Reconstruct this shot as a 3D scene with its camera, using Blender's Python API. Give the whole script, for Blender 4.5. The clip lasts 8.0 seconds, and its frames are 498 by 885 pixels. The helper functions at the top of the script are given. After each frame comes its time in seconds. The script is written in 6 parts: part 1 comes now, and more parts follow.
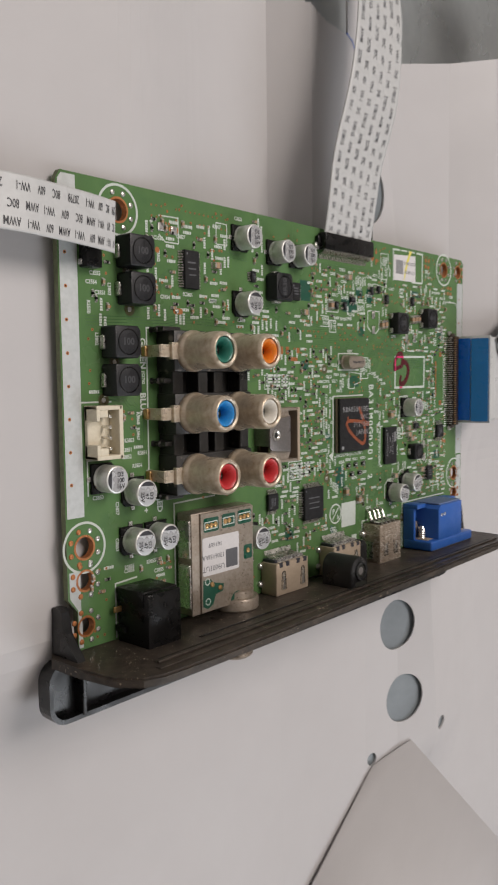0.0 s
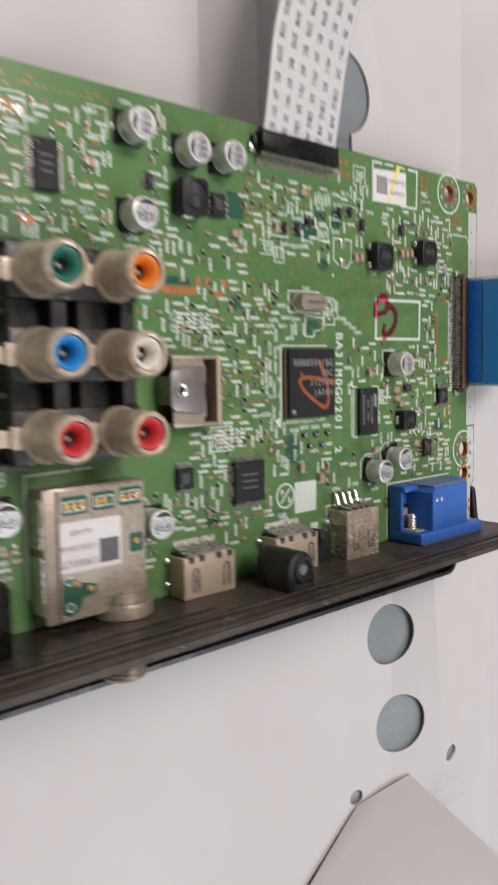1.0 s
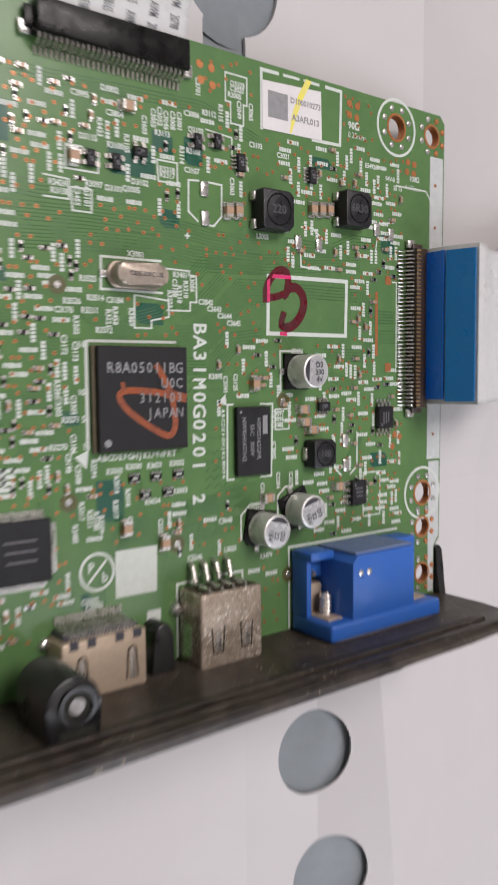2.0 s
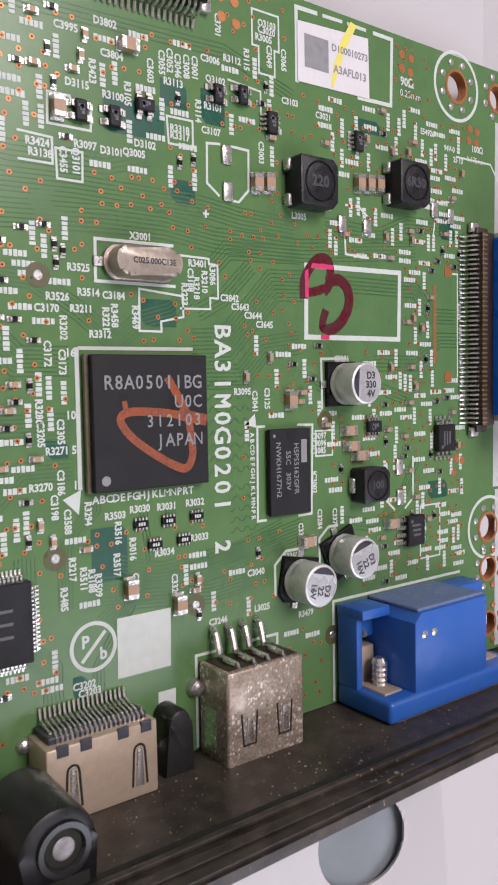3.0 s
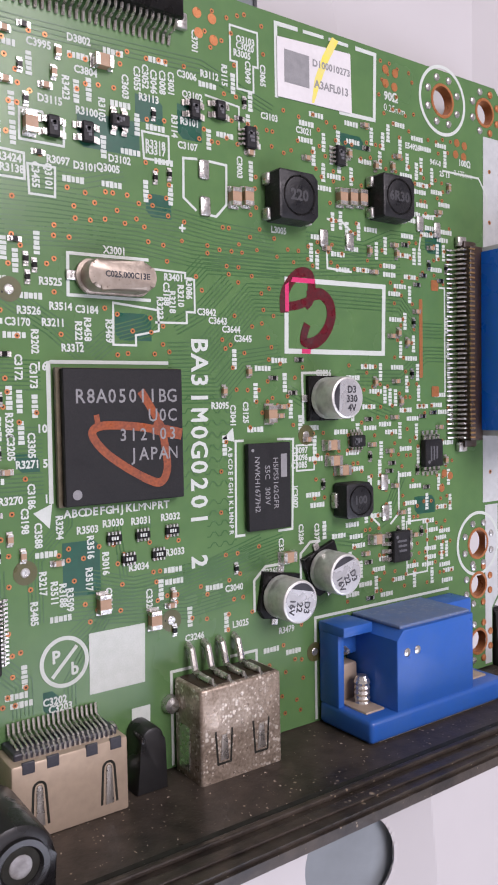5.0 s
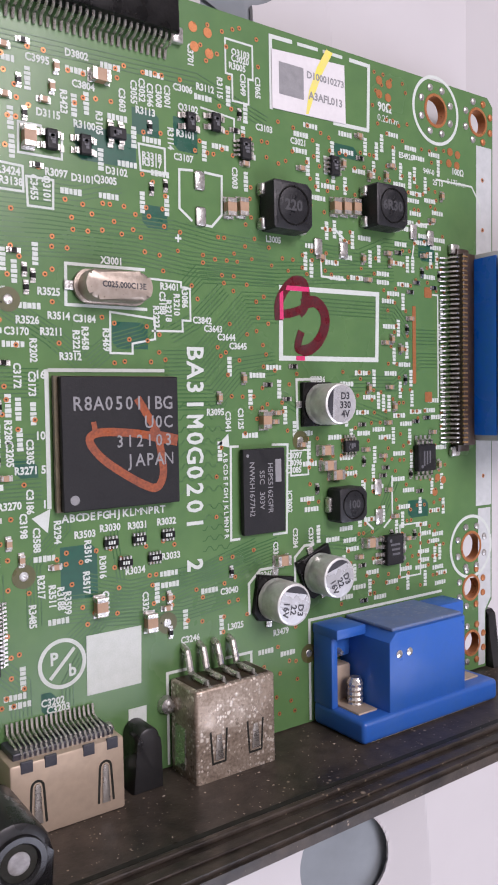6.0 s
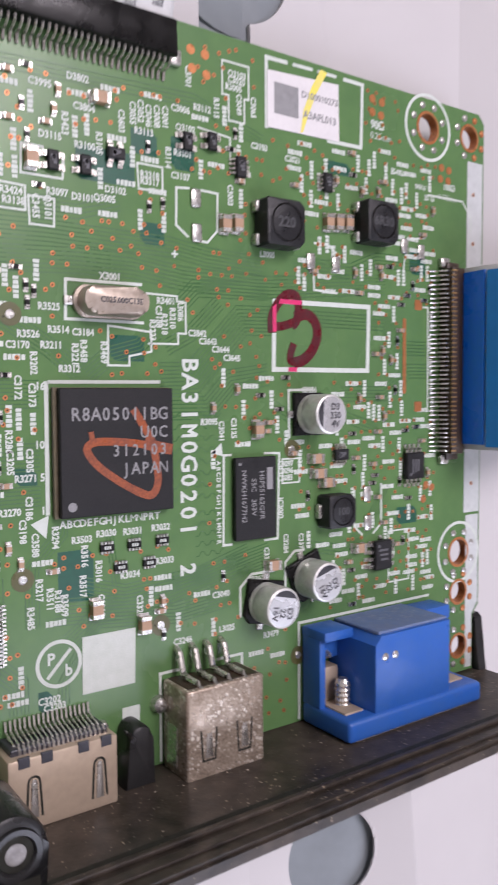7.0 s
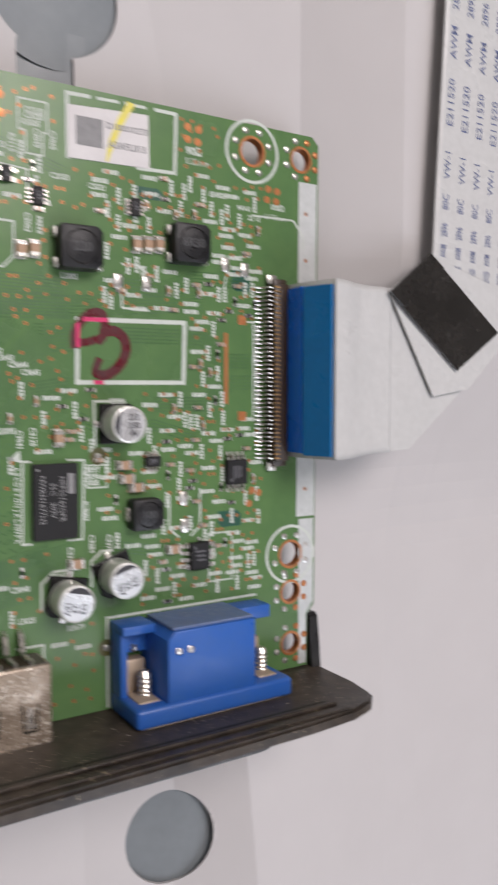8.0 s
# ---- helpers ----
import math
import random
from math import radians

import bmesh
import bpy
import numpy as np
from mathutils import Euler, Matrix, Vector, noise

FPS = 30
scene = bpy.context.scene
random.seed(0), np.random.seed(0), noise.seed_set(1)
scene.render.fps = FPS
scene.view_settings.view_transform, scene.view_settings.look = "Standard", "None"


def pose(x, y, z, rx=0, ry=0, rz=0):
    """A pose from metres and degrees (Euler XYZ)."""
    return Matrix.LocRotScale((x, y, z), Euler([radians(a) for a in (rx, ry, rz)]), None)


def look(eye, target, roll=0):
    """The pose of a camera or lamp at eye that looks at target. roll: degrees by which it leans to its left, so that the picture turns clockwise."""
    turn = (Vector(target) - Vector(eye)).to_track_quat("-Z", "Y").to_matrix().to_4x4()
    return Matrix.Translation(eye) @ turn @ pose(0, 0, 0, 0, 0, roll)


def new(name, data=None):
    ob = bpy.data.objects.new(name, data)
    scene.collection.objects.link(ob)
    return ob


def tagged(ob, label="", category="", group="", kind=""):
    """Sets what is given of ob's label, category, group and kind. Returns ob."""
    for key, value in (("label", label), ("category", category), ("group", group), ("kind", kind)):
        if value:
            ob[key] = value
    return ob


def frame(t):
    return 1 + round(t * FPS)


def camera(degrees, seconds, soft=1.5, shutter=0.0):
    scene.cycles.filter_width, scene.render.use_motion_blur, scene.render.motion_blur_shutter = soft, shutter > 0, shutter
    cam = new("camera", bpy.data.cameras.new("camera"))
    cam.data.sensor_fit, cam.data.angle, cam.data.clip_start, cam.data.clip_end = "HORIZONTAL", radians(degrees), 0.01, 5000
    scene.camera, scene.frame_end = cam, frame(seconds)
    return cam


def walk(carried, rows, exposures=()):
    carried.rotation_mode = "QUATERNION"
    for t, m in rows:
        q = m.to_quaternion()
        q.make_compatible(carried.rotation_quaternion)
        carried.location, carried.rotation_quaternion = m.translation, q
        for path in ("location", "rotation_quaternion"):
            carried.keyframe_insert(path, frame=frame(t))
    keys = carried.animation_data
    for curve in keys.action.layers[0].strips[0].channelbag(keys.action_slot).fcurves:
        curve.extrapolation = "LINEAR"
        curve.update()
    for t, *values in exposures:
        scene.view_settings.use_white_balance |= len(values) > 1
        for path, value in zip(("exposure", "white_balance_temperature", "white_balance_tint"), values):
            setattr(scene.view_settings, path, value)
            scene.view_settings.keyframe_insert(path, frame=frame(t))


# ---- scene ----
cam = camera(35.0, 8.0, soft=1.9, shutter=0.7)
PATH = [
    (0.0, (-0.10168, 0.05670, 0.16592), (-0.06435, 0.05282, 0.13288), 93.2),
    (0.3, (-0.09142, 0.05667, 0.16218), (-0.05500, 0.05251, 0.12818), 93.4),
    (0.5, (-0.07785, 0.05490, 0.16100), (-0.04230, 0.05050, 0.12612), 93.8),
    (0.8, (-0.05167, 0.05023, 0.16174), (-0.01740, 0.04580, 0.12560), 94.2),
    (1.0, (-0.03628, 0.04568, 0.15982), (-0.00272, 0.04115, 0.12303), 94.7),
    (1.2, (-0.02175, 0.04240, 0.16073), (0.01086, 0.03789, 0.12310), 95.2),
    (1.5, (0.00755, 0.04402, 0.15415), (0.03900, 0.03997, 0.11550), 95.0),
    (1.8, (0.03176, 0.04416, 0.14398), (0.06265, 0.04019, 0.10486), 95.2),
    (2.0, (0.04372, 0.04500, 0.13703), (0.07412, 0.04115, 0.09750), 95.2),
    (2.2, (0.05155, 0.04745, 0.12810), (0.08165, 0.04335, 0.08838), 95.2),
    (3.3, (0.06350, 0.04587, 0.11147), (0.09310, 0.04320, 0.07125), 93.1),
    (3.5, (0.06785, 0.04562, 0.11163), (0.09712, 0.04343, 0.07118), 92.5),
    (4.0, (0.06675, 0.04440, 0.11320), (0.09613, 0.04233, 0.07280), 92.3),
    (4.5, (0.06585, 0.04602, 0.11270), (0.09505, 0.04370, 0.07218), 92.7),
    (5.0, (0.06352, 0.04598, 0.11478), (0.09252, 0.04360, 0.07410), 92.8),
    (6.5, (0.06268, 0.04775, 0.11705), (0.09160, 0.04527, 0.07635), 93.1),
    (7.0, (0.06182, 0.04908, 0.12068), (0.09075, 0.04640, 0.07997), 93.9),
    (7.3, (0.06285, 0.05201, 0.12989), (0.09208, 0.04922, 0.08942), 94.0),
    (7.5, (0.06450, 0.05470, 0.13420), (0.09360, 0.05182, 0.09365), 94.2),
    (7.8, (0.07993, 0.05420, 0.14583), (0.10743, 0.05095, 0.10420), 95.6),
    (8.0, (0.08978, 0.05168, 0.14983), (0.11643, 0.04868, 0.10762), 95.4),
]
walk(cam, [(t, look(eye, target, roll)) for t, eye, target, roll in PATH], ((0.0, -0.36, 6600, 11), (0.5, -0.18, 6550, 11), (1.0, 0.0, 6500, 12), (2.0, -0.06, 6400, 15), (3.5, 0.12, 6150, 22), (7.0, 0.15, 6100, 23), (8.0, -0.15, 6400, 15)))

# ---------------------------------------------------------------- light
world = bpy.data.worlds.new("world")
scene.world = world
world.use_nodes = True
world.node_tree.nodes["Background"].inputs[0].default_value = (0.55, 0.57, 0.6, 1)
world.node_tree.nodes["Background"].inputs[1].default_value = 0.3


def lamp(name, eye, target, size, watts, colour):
    data = bpy.data.lights.new(name, "AREA")
    data.shape, data.size, data.energy, data.color = "DISK", size, watts, colour
    ob = new(name, data)
    ob.matrix_world = look(eye, target)
    return ob


lamp("lamp_warm", (0.30, 0.78, 1.50), (0.1, 0.05, 0), 0.80, 21, (1.0, 0.93, 0.885))
lamp("lamp_cool", (0.70, -0.90, 1.25), (0.1, 0.05, 0), 1.10, 12.5, (0.87, 0.93, 1.0))


# ---------------------------------------------------------------- materials
def material(name, colour, rough=0.5, metal=0.0, second=None, scale=300.0, amount=0.5, bump=0.0, bump_scale=900.0, spec=0.5, rough_var=0.15, coat=0.0):
    """Principled surface with two scales of colour noise, uneven gloss and fine relief. Scales are per metre."""
    m = bpy.data.materials.new(name)
    m.use_nodes = True
    nt = m.node_tree
    b = nt.nodes["Principled BSDF"]
    b.inputs["Metallic"].default_value = metal
    b.inputs["Specular IOR Level"].default_value = spec
    b.inputs["Coat Weight"].default_value = coat
    b.inputs["Coat Roughness"].default_value = 0.12
    co = nt.nodes.new("ShaderNodeTexCoord")
    n1 = nt.nodes.new("ShaderNodeTexNoise")
    n1.inputs["Scale"].default_value, n1.inputs["Detail"].default_value = scale, 5
    n2 = nt.nodes.new("ShaderNodeTexNoise")
    n2.inputs["Scale"].default_value, n2.inputs["Detail"].default_value = scale * 7, 3
    for n in (n1, n2):
        nt.links.new(co.outputs["Object"], n.inputs["Vector"])
    add = nt.nodes.new("ShaderNodeMath")
    add.operation = "MULTIPLY_ADD"
    add.inputs[1].default_value = 0.5
    nt.links.new(n2.outputs[0], add.inputs[0])
    half = nt.nodes.new("ShaderNodeMath")
    half.operation = "MULTIPLY"
    half.inputs[1].default_value = 0.5
    nt.links.new(n1.outputs[0], half.inputs[0])
    nt.links.new(half.outputs[0], add.inputs[2])
    ramp = nt.nodes.new("ShaderNodeMapRange")
    ramp.inputs[1].default_value, ramp.inputs[2].default_value = 0.36, 0.66
    ramp.inputs[3].default_value, ramp.inputs[4].default_value = 0.0, amount
    nt.links.new(add.outputs[0], ramp.inputs[0])
    mix = nt.nodes.new("ShaderNodeMix")
    mix.data_type = "RGBA"
    second = second or tuple(c * 0.7 for c in colour)
    mix.inputs[6].default_value, mix.inputs[7].default_value = (*colour, 1), (*second, 1)
    nt.links.new(ramp.outputs[0], mix.inputs[0])
    nt.links.new(mix.outputs[2], b.inputs["Base Color"])
    rr = nt.nodes.new("ShaderNodeMapRange")
    rr.inputs[1].default_value, rr.inputs[2].default_value = 0.3, 0.7
    rr.inputs[3].default_value, rr.inputs[4].default_value = max(0.03, rough - rough_var), min(1.0, rough + rough_var)
    nt.links.new(n1.outputs[0], rr.inputs[0])
    nt.links.new(rr.outputs[0], b.inputs["Roughness"])
    if bump:
        n3 = nt.nodes.new("ShaderNodeTexNoise")
        n3.inputs["Scale"].default_value, n3.inputs["Detail"].default_value = bump_scale, 4
        nt.links.new(co.outputs["Object"], n3.inputs["Vector"])
        bp = nt.nodes.new("ShaderNodeBump")
        bp.inputs["Strength"].default_value, bp.inputs["Distance"].default_value = bump, 0.0002
        nt.links.new(n3.outputs[0], bp.inputs["Height"])
        nt.links.new(bp.outputs[0], b.inputs["Normal"])
    return m


def speckled(m, colour, scale, low, high):
    """Scatter small dust specks of another colour over a material."""
    nt = m.node_tree
    b = nt.nodes["Principled BSDF"]
    src = b.inputs["Base Color"].links[0].from_socket
    co = nt.nodes.new("ShaderNodeTexCoord")
    vor = nt.nodes.new("ShaderNodeTexVoronoi")
    vor.inputs["Scale"].default_value = scale
    big = nt.nodes.new("ShaderNodeTexNoise")
    big.inputs["Scale"].default_value, big.inputs["Detail"].default_value = scale * 0.06, 4
    vor.inputs["Randomness"].default_value = 1.0
    nt.links.new(co.outputs["Object"], vor.inputs["Vector"])
    nt.links.new(co.outputs["Object"], big.inputs["Vector"])
    mul = nt.nodes.new("ShaderNodeMath")
    mul.operation = "DIVIDE"
    gate = nt.nodes.new("ShaderNodeMath")
    gate.operation = "POWER"
    gate.inputs[1].default_value = 3.0
    sep = nt.nodes.new("ShaderNodeSeparateColor")
    nt.links.new(vor.outputs["Color"], sep.inputs[0])
    lift = nt.nodes.new("ShaderNodeMath")
    lift.operation = "MULTIPLY"
    nt.links.new(big.outputs[0], lift.inputs[0])
    nt.links.new(sep.outputs[0], lift.inputs[1])
    twice = nt.nodes.new("ShaderNodeMath")
    twice.operation = "MULTIPLY"
    twice.inputs[1].default_value = 2.6
    nt.links.new(lift.outputs[0], twice.inputs[0])
    nt.links.new(twice.outputs[0], gate.inputs[0])
    nt.links.new(vor.outputs["Distance"], mul.inputs[0])
    nt.links.new(gate.outputs[0], mul.inputs[1])
    mr = nt.nodes.new("ShaderNodeMapRange")
    mr.inputs[1].default_value, mr.inputs[2].default_value, mr.inputs[3].default_value, mr.inputs[4].default_value = low, high, 1.0, 0.0
    nt.links.new(mul.outputs[0], mr.inputs[0])
    mix = nt.nodes.new("ShaderNodeMix")
    mix.data_type = "RGBA"
    mix.inputs[7].default_value = (*colour, 1)
    nt.links.new(mr.outputs[0], mix.inputs[0])
    nt.links.new(src, mix.inputs[6])
    nt.links.new(mix.outputs[2], b.inputs["Base Color"])
    return m


M_PCB = material("solder_mask_green", (0.104, 0.204, 0.072), 0.25, 0, (0.080, 0.166, 0.062), 45, 0.9, 0.0, 1800, 0.38, 0.05)
M_TRACE = material("copper_under_mask", (0.050, 0.130, 0.044), 0.33, 0, (0.040, 0.108, 0.036), 90, 0.8)
M_BARE = material("bare_laminate_green", (0.008, 0.085, 0.050), 0.36, 0, (0.010, 0.065, 0.04), 200, 0.8)
M_EDGE = material("laminate_edge", (0.20, 0.22, 0.13), 0.7, 0, (0.12, 0.15, 0.08), 900, 0.8)
M_SILK = material("silkscreen_ink", (0.60, 0.64, 0.60), 0.6, 0, (0.46, 0.52, 0.46), 700, 0.6)
M_RAIL = material("tinned_ground_strip", (0.60, 0.62, 0.62), 0.45, 0.25, (0.44, 0.47, 0.46), 120, 0.7, 0.1)
M_COPPER = material("bare_copper", (0.55, 0.22, 0.08), 0.38, 0.5, (0.34, 0.12, 0.045), 700, 0.8)
M_SOLDER = material("solder", (0.66, 0.65, 0.62), 0.30, 0.85, (0.45, 0.44, 0.42), 1200, 0.8, 0.3, 1500)
# Near-black that paints the shade inside holes, slots and recesses.
M_HOLE_SHADE = material("hole_shade", (0.01, 0.012, 0.008), 0.8, 0, (0.02, 0.015, 0.01), 500, 0.5)
M_BLACK = material("black_plastic", (0.005, 0.005, 0.005), 0.32, 0, (0.011, 0.010, 0.010), 350, 0.8, 0.15, 2500, 0.22)
M_CHIP = material("moulded_chip_black", (0.009, 0.009, 0.010), 0.5, 0, (0.015, 0.015, 0.016), 500, 0.8, 0.2, 4000, 0.3)
M_FERRITE = material("ferrite_charcoal", (0.009, 0.0095, 0.011), 0.40, 0, (0.021, 0.021, 0.024), 400, 0.8, 0.4, 2500, 0.35)
M_LEAD = material("tinned_lead", (0.72, 0.70, 0.66), 0.28, 0.9, (0.52, 0.49, 0.45), 900, 0.8)
M_ALU = material("aluminium_can", (0.74, 0.74, 0.71), 0.46, 0.55, (0.50, 0.50, 0.48), 250, 0.8, 0.08, 900)
M_CANTOP = material("can_top_lacquer", (0.66, 0.67, 0.68), 0.36, 0.6, (0.54, 0.55, 0.57), 250, 0.7)
M_INK = material("black_print", (0.02, 0.02, 0.025), 0.5, 0, (0.05, 0.05, 0.06), 700, 0.6)
M_GREY = material("grey_print", (0.27, 0.27, 0.275), 0.6, 0, (0.19, 0.19, 0.195), 900, 0.7)
M_FAINT = material("faint_ferrite_print", (0.055, 0.056, 0.06), 0.5, 0, (0.035, 0.036, 0.04), 900, 0.7)
M_TAB = material("grey_steel_tab", (0.27, 0.25, 0.24), 0.38, 0.7, (0.17, 0.155, 0.145), 300, 0.9, 0.1)
M_BROWN = material("brown_socket_plastic", (0.050, 0.029, 0.018), 0.42, 0, (0.028, 0.017, 0.011), 300, 0.8)
M_GREY_INK = material("dark_grey_print", (0.085, 0.085, 0.095), 0.6, 0, (0.14, 0.14, 0.15), 900, 0.7)
M_ORANGE_PEN = material("orange_marker_ink", (0.34, 0.085, 0.026), 0.42, 0, (0.15, 0.035, 0.014), 420, 1.0)
M_RED_PEN = material("dark_red_marker_ink", (0.12, 0.006, 0.014), 0.34, 0, (0.045, 0.006, 0.009), 380, 1.0)
M_PINK_PEN = material("pink_marker_ink", (0.70, 0.03, 0.16), 0.5, 0, (0.5, 0.02, 0.1), 400, 0.8)
M_YELLOW_PEN = material("yellow_highlighter", (0.76, 0.68, 0.06), 0.6, 0, (0.70, 0.62, 0.22), 300, 0.9)
M_PAPER = material("label_paper", (0.69, 0.67, 0.67), 0.65, 0, (0.61, 0.59, 0.59), 200, 0.7)
M_NICKEL = speckled(material("dull_nickel_shield", (0.42, 0.36, 0.30), 0.40, 0.6, (0.29, 0.24, 0.19), 180, 0.9, 0.2, 1500), (0.20, 0.16, 0.12), 1800, 0.06, 0.2)
M_HDMI = material("beige_nickel_shell", (0.50, 0.40, 0.30), 0.48, 0.35, (0.40, 0.32, 0.24), 120, 0.8, 0.05)
M_USB = speckled(material("corroded_nickel_shell", (0.54, 0.45, 0.36), 0.34, 0.50, (0.20, 0.155, 0.115), 330, 1.0, 0.2, 1600), (0.85, 0.79, 0.70), 2300, 0.16, 0.46)
M_RCA = speckled(material("tarnished_jack_shell", (0.68, 0.60, 0.49), 0.36, 0.42, (0.43, 0.32, 0.21), 110, 1.0, 0.05, 700), (0.20, 0.13, 0.08), 420, 0.05, 0.24)
M_BRASS = material("brass_tail", (0.62, 0.40, 0.18), 0.35, 0.8, (0.4, 0.22, 0.09), 500, 0.8)
M_RCA_BLACK = speckled(material("jack_block_black", (0.010, 0.010, 0.010), 0.4, 0, (0.03, 0.027, 0.024), 200, 0.8, 0.2), (0.16, 0.14, 0.12), 600, 0.08, 0.22)
M_BRACKET = speckled(material("dusty_black_bracket", (0.021, 0.017, 0.0145), 0.42, 0, (0.075, 0.059, 0.046), 60, 1.0, 0.25, 1800, 0.3), (0.36, 0.29, 0.21), 1500, 0.04, 0.10)
M_BRACKET_IN = material("clean_black_plastic", (0.010, 0.010, 0.011), 0.33, 0, (0.02, 0.02, 0.02), 150, 0.7)
M_VGA = material("blue_moulded_plastic", (0.022, 0.115, 0.46), 0.42, 0, (0.030, 0.12, 0.40), 200, 0.7, 0.1)
M_VGA_DUST = speckled(material("dusty_blue_plastic", (0.10, 0.17, 0.36), 0.6, 0, (0.16, 0.20, 0.31), 250, 0.9, 0.2), (0.20, 0.25, 0.37), 1800, 0.08, 0.3)
M_DUST = material("pale_dust", (0.50, 0.43, 0.34), 0.9, 0, (0.30, 0.24, 0.18), 2000, 0.8)
M_BLUE = material("blue_stiffener_film", (0.006, 0.165, 0.86), 0.30, 0, (0.008, 0.20, 0.70), 150, 0.7)
# Upper tongue strip: darker and more teal than the lower one.
M_BLUE_DARK = material("darker_blue_film", (0.005, 0.185, 0.50), 0.32, 0, (0.004, 0.155, 0.42), 150, 0.7)
M_FFC = material("white_ribbon_film", (0.58, 0.585, 0.58), 0.36, 0, (0.50, 0.505, 0.50), 100, 0.7)
M_SLATE = material("slate_insulator", (0.028, 0.029, 0.040), 0.45, 0, (0.05, 0.05, 0.062), 400, 0.8)
M_SUBSTRATE = material("package_substrate", (0.085, 0.070, 0.040), 0.5, 0, (0.16, 0.13, 0.075), 900, 0.9)
M_FIDUCIAL = material("brown_fiducial_field", (0.10, 0.095, 0.035), 0.35, 0, (0.07, 0.075, 0.025), 300, 0.8)
M_TAPE = material("glossy_black_tape", (0.016, 0.015, 0.014), 0.16, 0, (0.026, 0.024, 0.022), 150, 0.7, 0.12, 300)
M_NYLON = material("ivory_nylon", (0.72, 0.66, 0.52), 0.5, 0, (0.60, 0.53, 0.40), 200, 0.7)
M_CERAMIC = material("tan_ceramic", (0.42, 0.27, 0.17), 0.5, 0, (0.32, 0.2, 0.12), 900, 0.7)
M_SHEET = material("white_reflector_film", (0.545, 0.528, 0.528), 0.55, 0, (0.515, 0.498, 0.498), 12, 0.6, 0.03, 60, 0.4)
M_BACKING = material("grey_painted_steel", (0.20, 0.225, 0.24), 0.5, 0, (0.17, 0.19, 0.205), 60, 0.7)
M_PANEL = material("grey_steel_panel", (0.50, 0.53, 0.54), 0.30, 0.75, (0.42, 0.45, 0.46), 30, 0.7, 0.06, 500)
M_WALL = material("pale_bounce_wall", (0.82, 0.80, 0.78), 0.8, 0, (0.78, 0.76, 0.74), 3, 0.6, 0.1, 80)
M_FLOOR = material("floor_grey", (0.55, 0.53, 0.50), 0.6, 0, (0.46, 0.44, 0.42), 4, 0.7)
M_WOOD = material("bench_wood", (0.36, 0.24, 0.14), 0.5, 0, (0.24, 0.15, 0.09), 15, 0.8)
JACK = {n: material(n + "_insulator", c, 0.36, 0, tuple(v * 0.75 for v in c), 400, 0.7) for n, c in (
    ("green", (0.03, 0.19, 0.14)), ("orange", (0.85, 0.24, 0.02)), ("blue", (0.02, 0.27, 0.66)),
    ("white", (0.78, 0.74, 0.66)), ("red", (0.62, 0.045, 0.05)))}

# ---------------------------------------------------------------- builders (millimetres)
MM = 0.001
BOARD = 23.0


def thing(name, label, category, x=0.0, y=0.0, z=BOARD, turn=0.0, group=""):
    ob = new(name)
    ob.empty_display_size = 0.002
    ob.matrix_basis = pose(x * MM, y * MM, z * MM, 0, 0, turn)
    return tagged(ob, label, category, group)


def part(name, bm, mat, parent=None, label="", kind=""):
    me = bpy.data.meshes.new(name)
    bmesh.ops.scale(bm, vec=(MM, MM, MM), verts=bm.verts)
    bm.to_mesh(me)
    bm.free()
    for m in (mat if isinstance(mat, (list, tuple)) else [mat]):
        me.materials.append(m)
    ob = new(name, me)
    if parent is not None:
        ob.parent = parent
    return tagged(ob, label, "", "", kind)


def soft(ob, degrees=35):
    for f in ob.data.polygons:
        f.use_smooth = True
    ob.data.set_sharp_from_angle(angle=radians(degrees))
    return ob


def box(bm, x0, x1, y0, y1, z0, z1, bevel=0.0, seg=2, mat=0):
    made = bmesh.ops.create_cube(bm, size=1.0)
    vs = made["verts"]
    for v in vs:
        v.co = Vector((x0 + (v.co.x + 0.5) * (x1 - x0), y0 + (v.co.y + 0.5) * (y1 - y0), z0 + (v.co.z + 0.5) * (z1 - z0)))
    faces = {f for v in vs for f in v.link_faces}
    for f in faces:
        f.material_index = mat
    if bevel:
        bmesh.ops.bevel(bm, geom=list({e for v in vs for e in v.link_edges}), offset=bevel, segments=seg, affect="EDGES", profile=0.5)
    return bm


def prism(bm, outline, z0, z1, bevel=0.0, mat=0):
    """Closed outline of (x, y), raised from z0 to z1."""
    low = [bm.verts.new((x, y, z0)) for x, y in outline]
    top = [bm.verts.new((x, y, z1)) for x, y in outline]
    n = len(outline)
    fs = [bm.faces.new(top), bm.faces.new(low[::-1])]
    fs += [bm.faces.new((low[i], low[(i + 1) % n], top[(i + 1) % n], top[i])) for i in range(n)]
    for f in fs:
        f.material_index = mat
    if bevel:
        bmesh.ops.bevel(bm, geom=list(fs[0].edges), offset=bevel, segments=2, affect="EDGES", profile=0.5)
    return bm


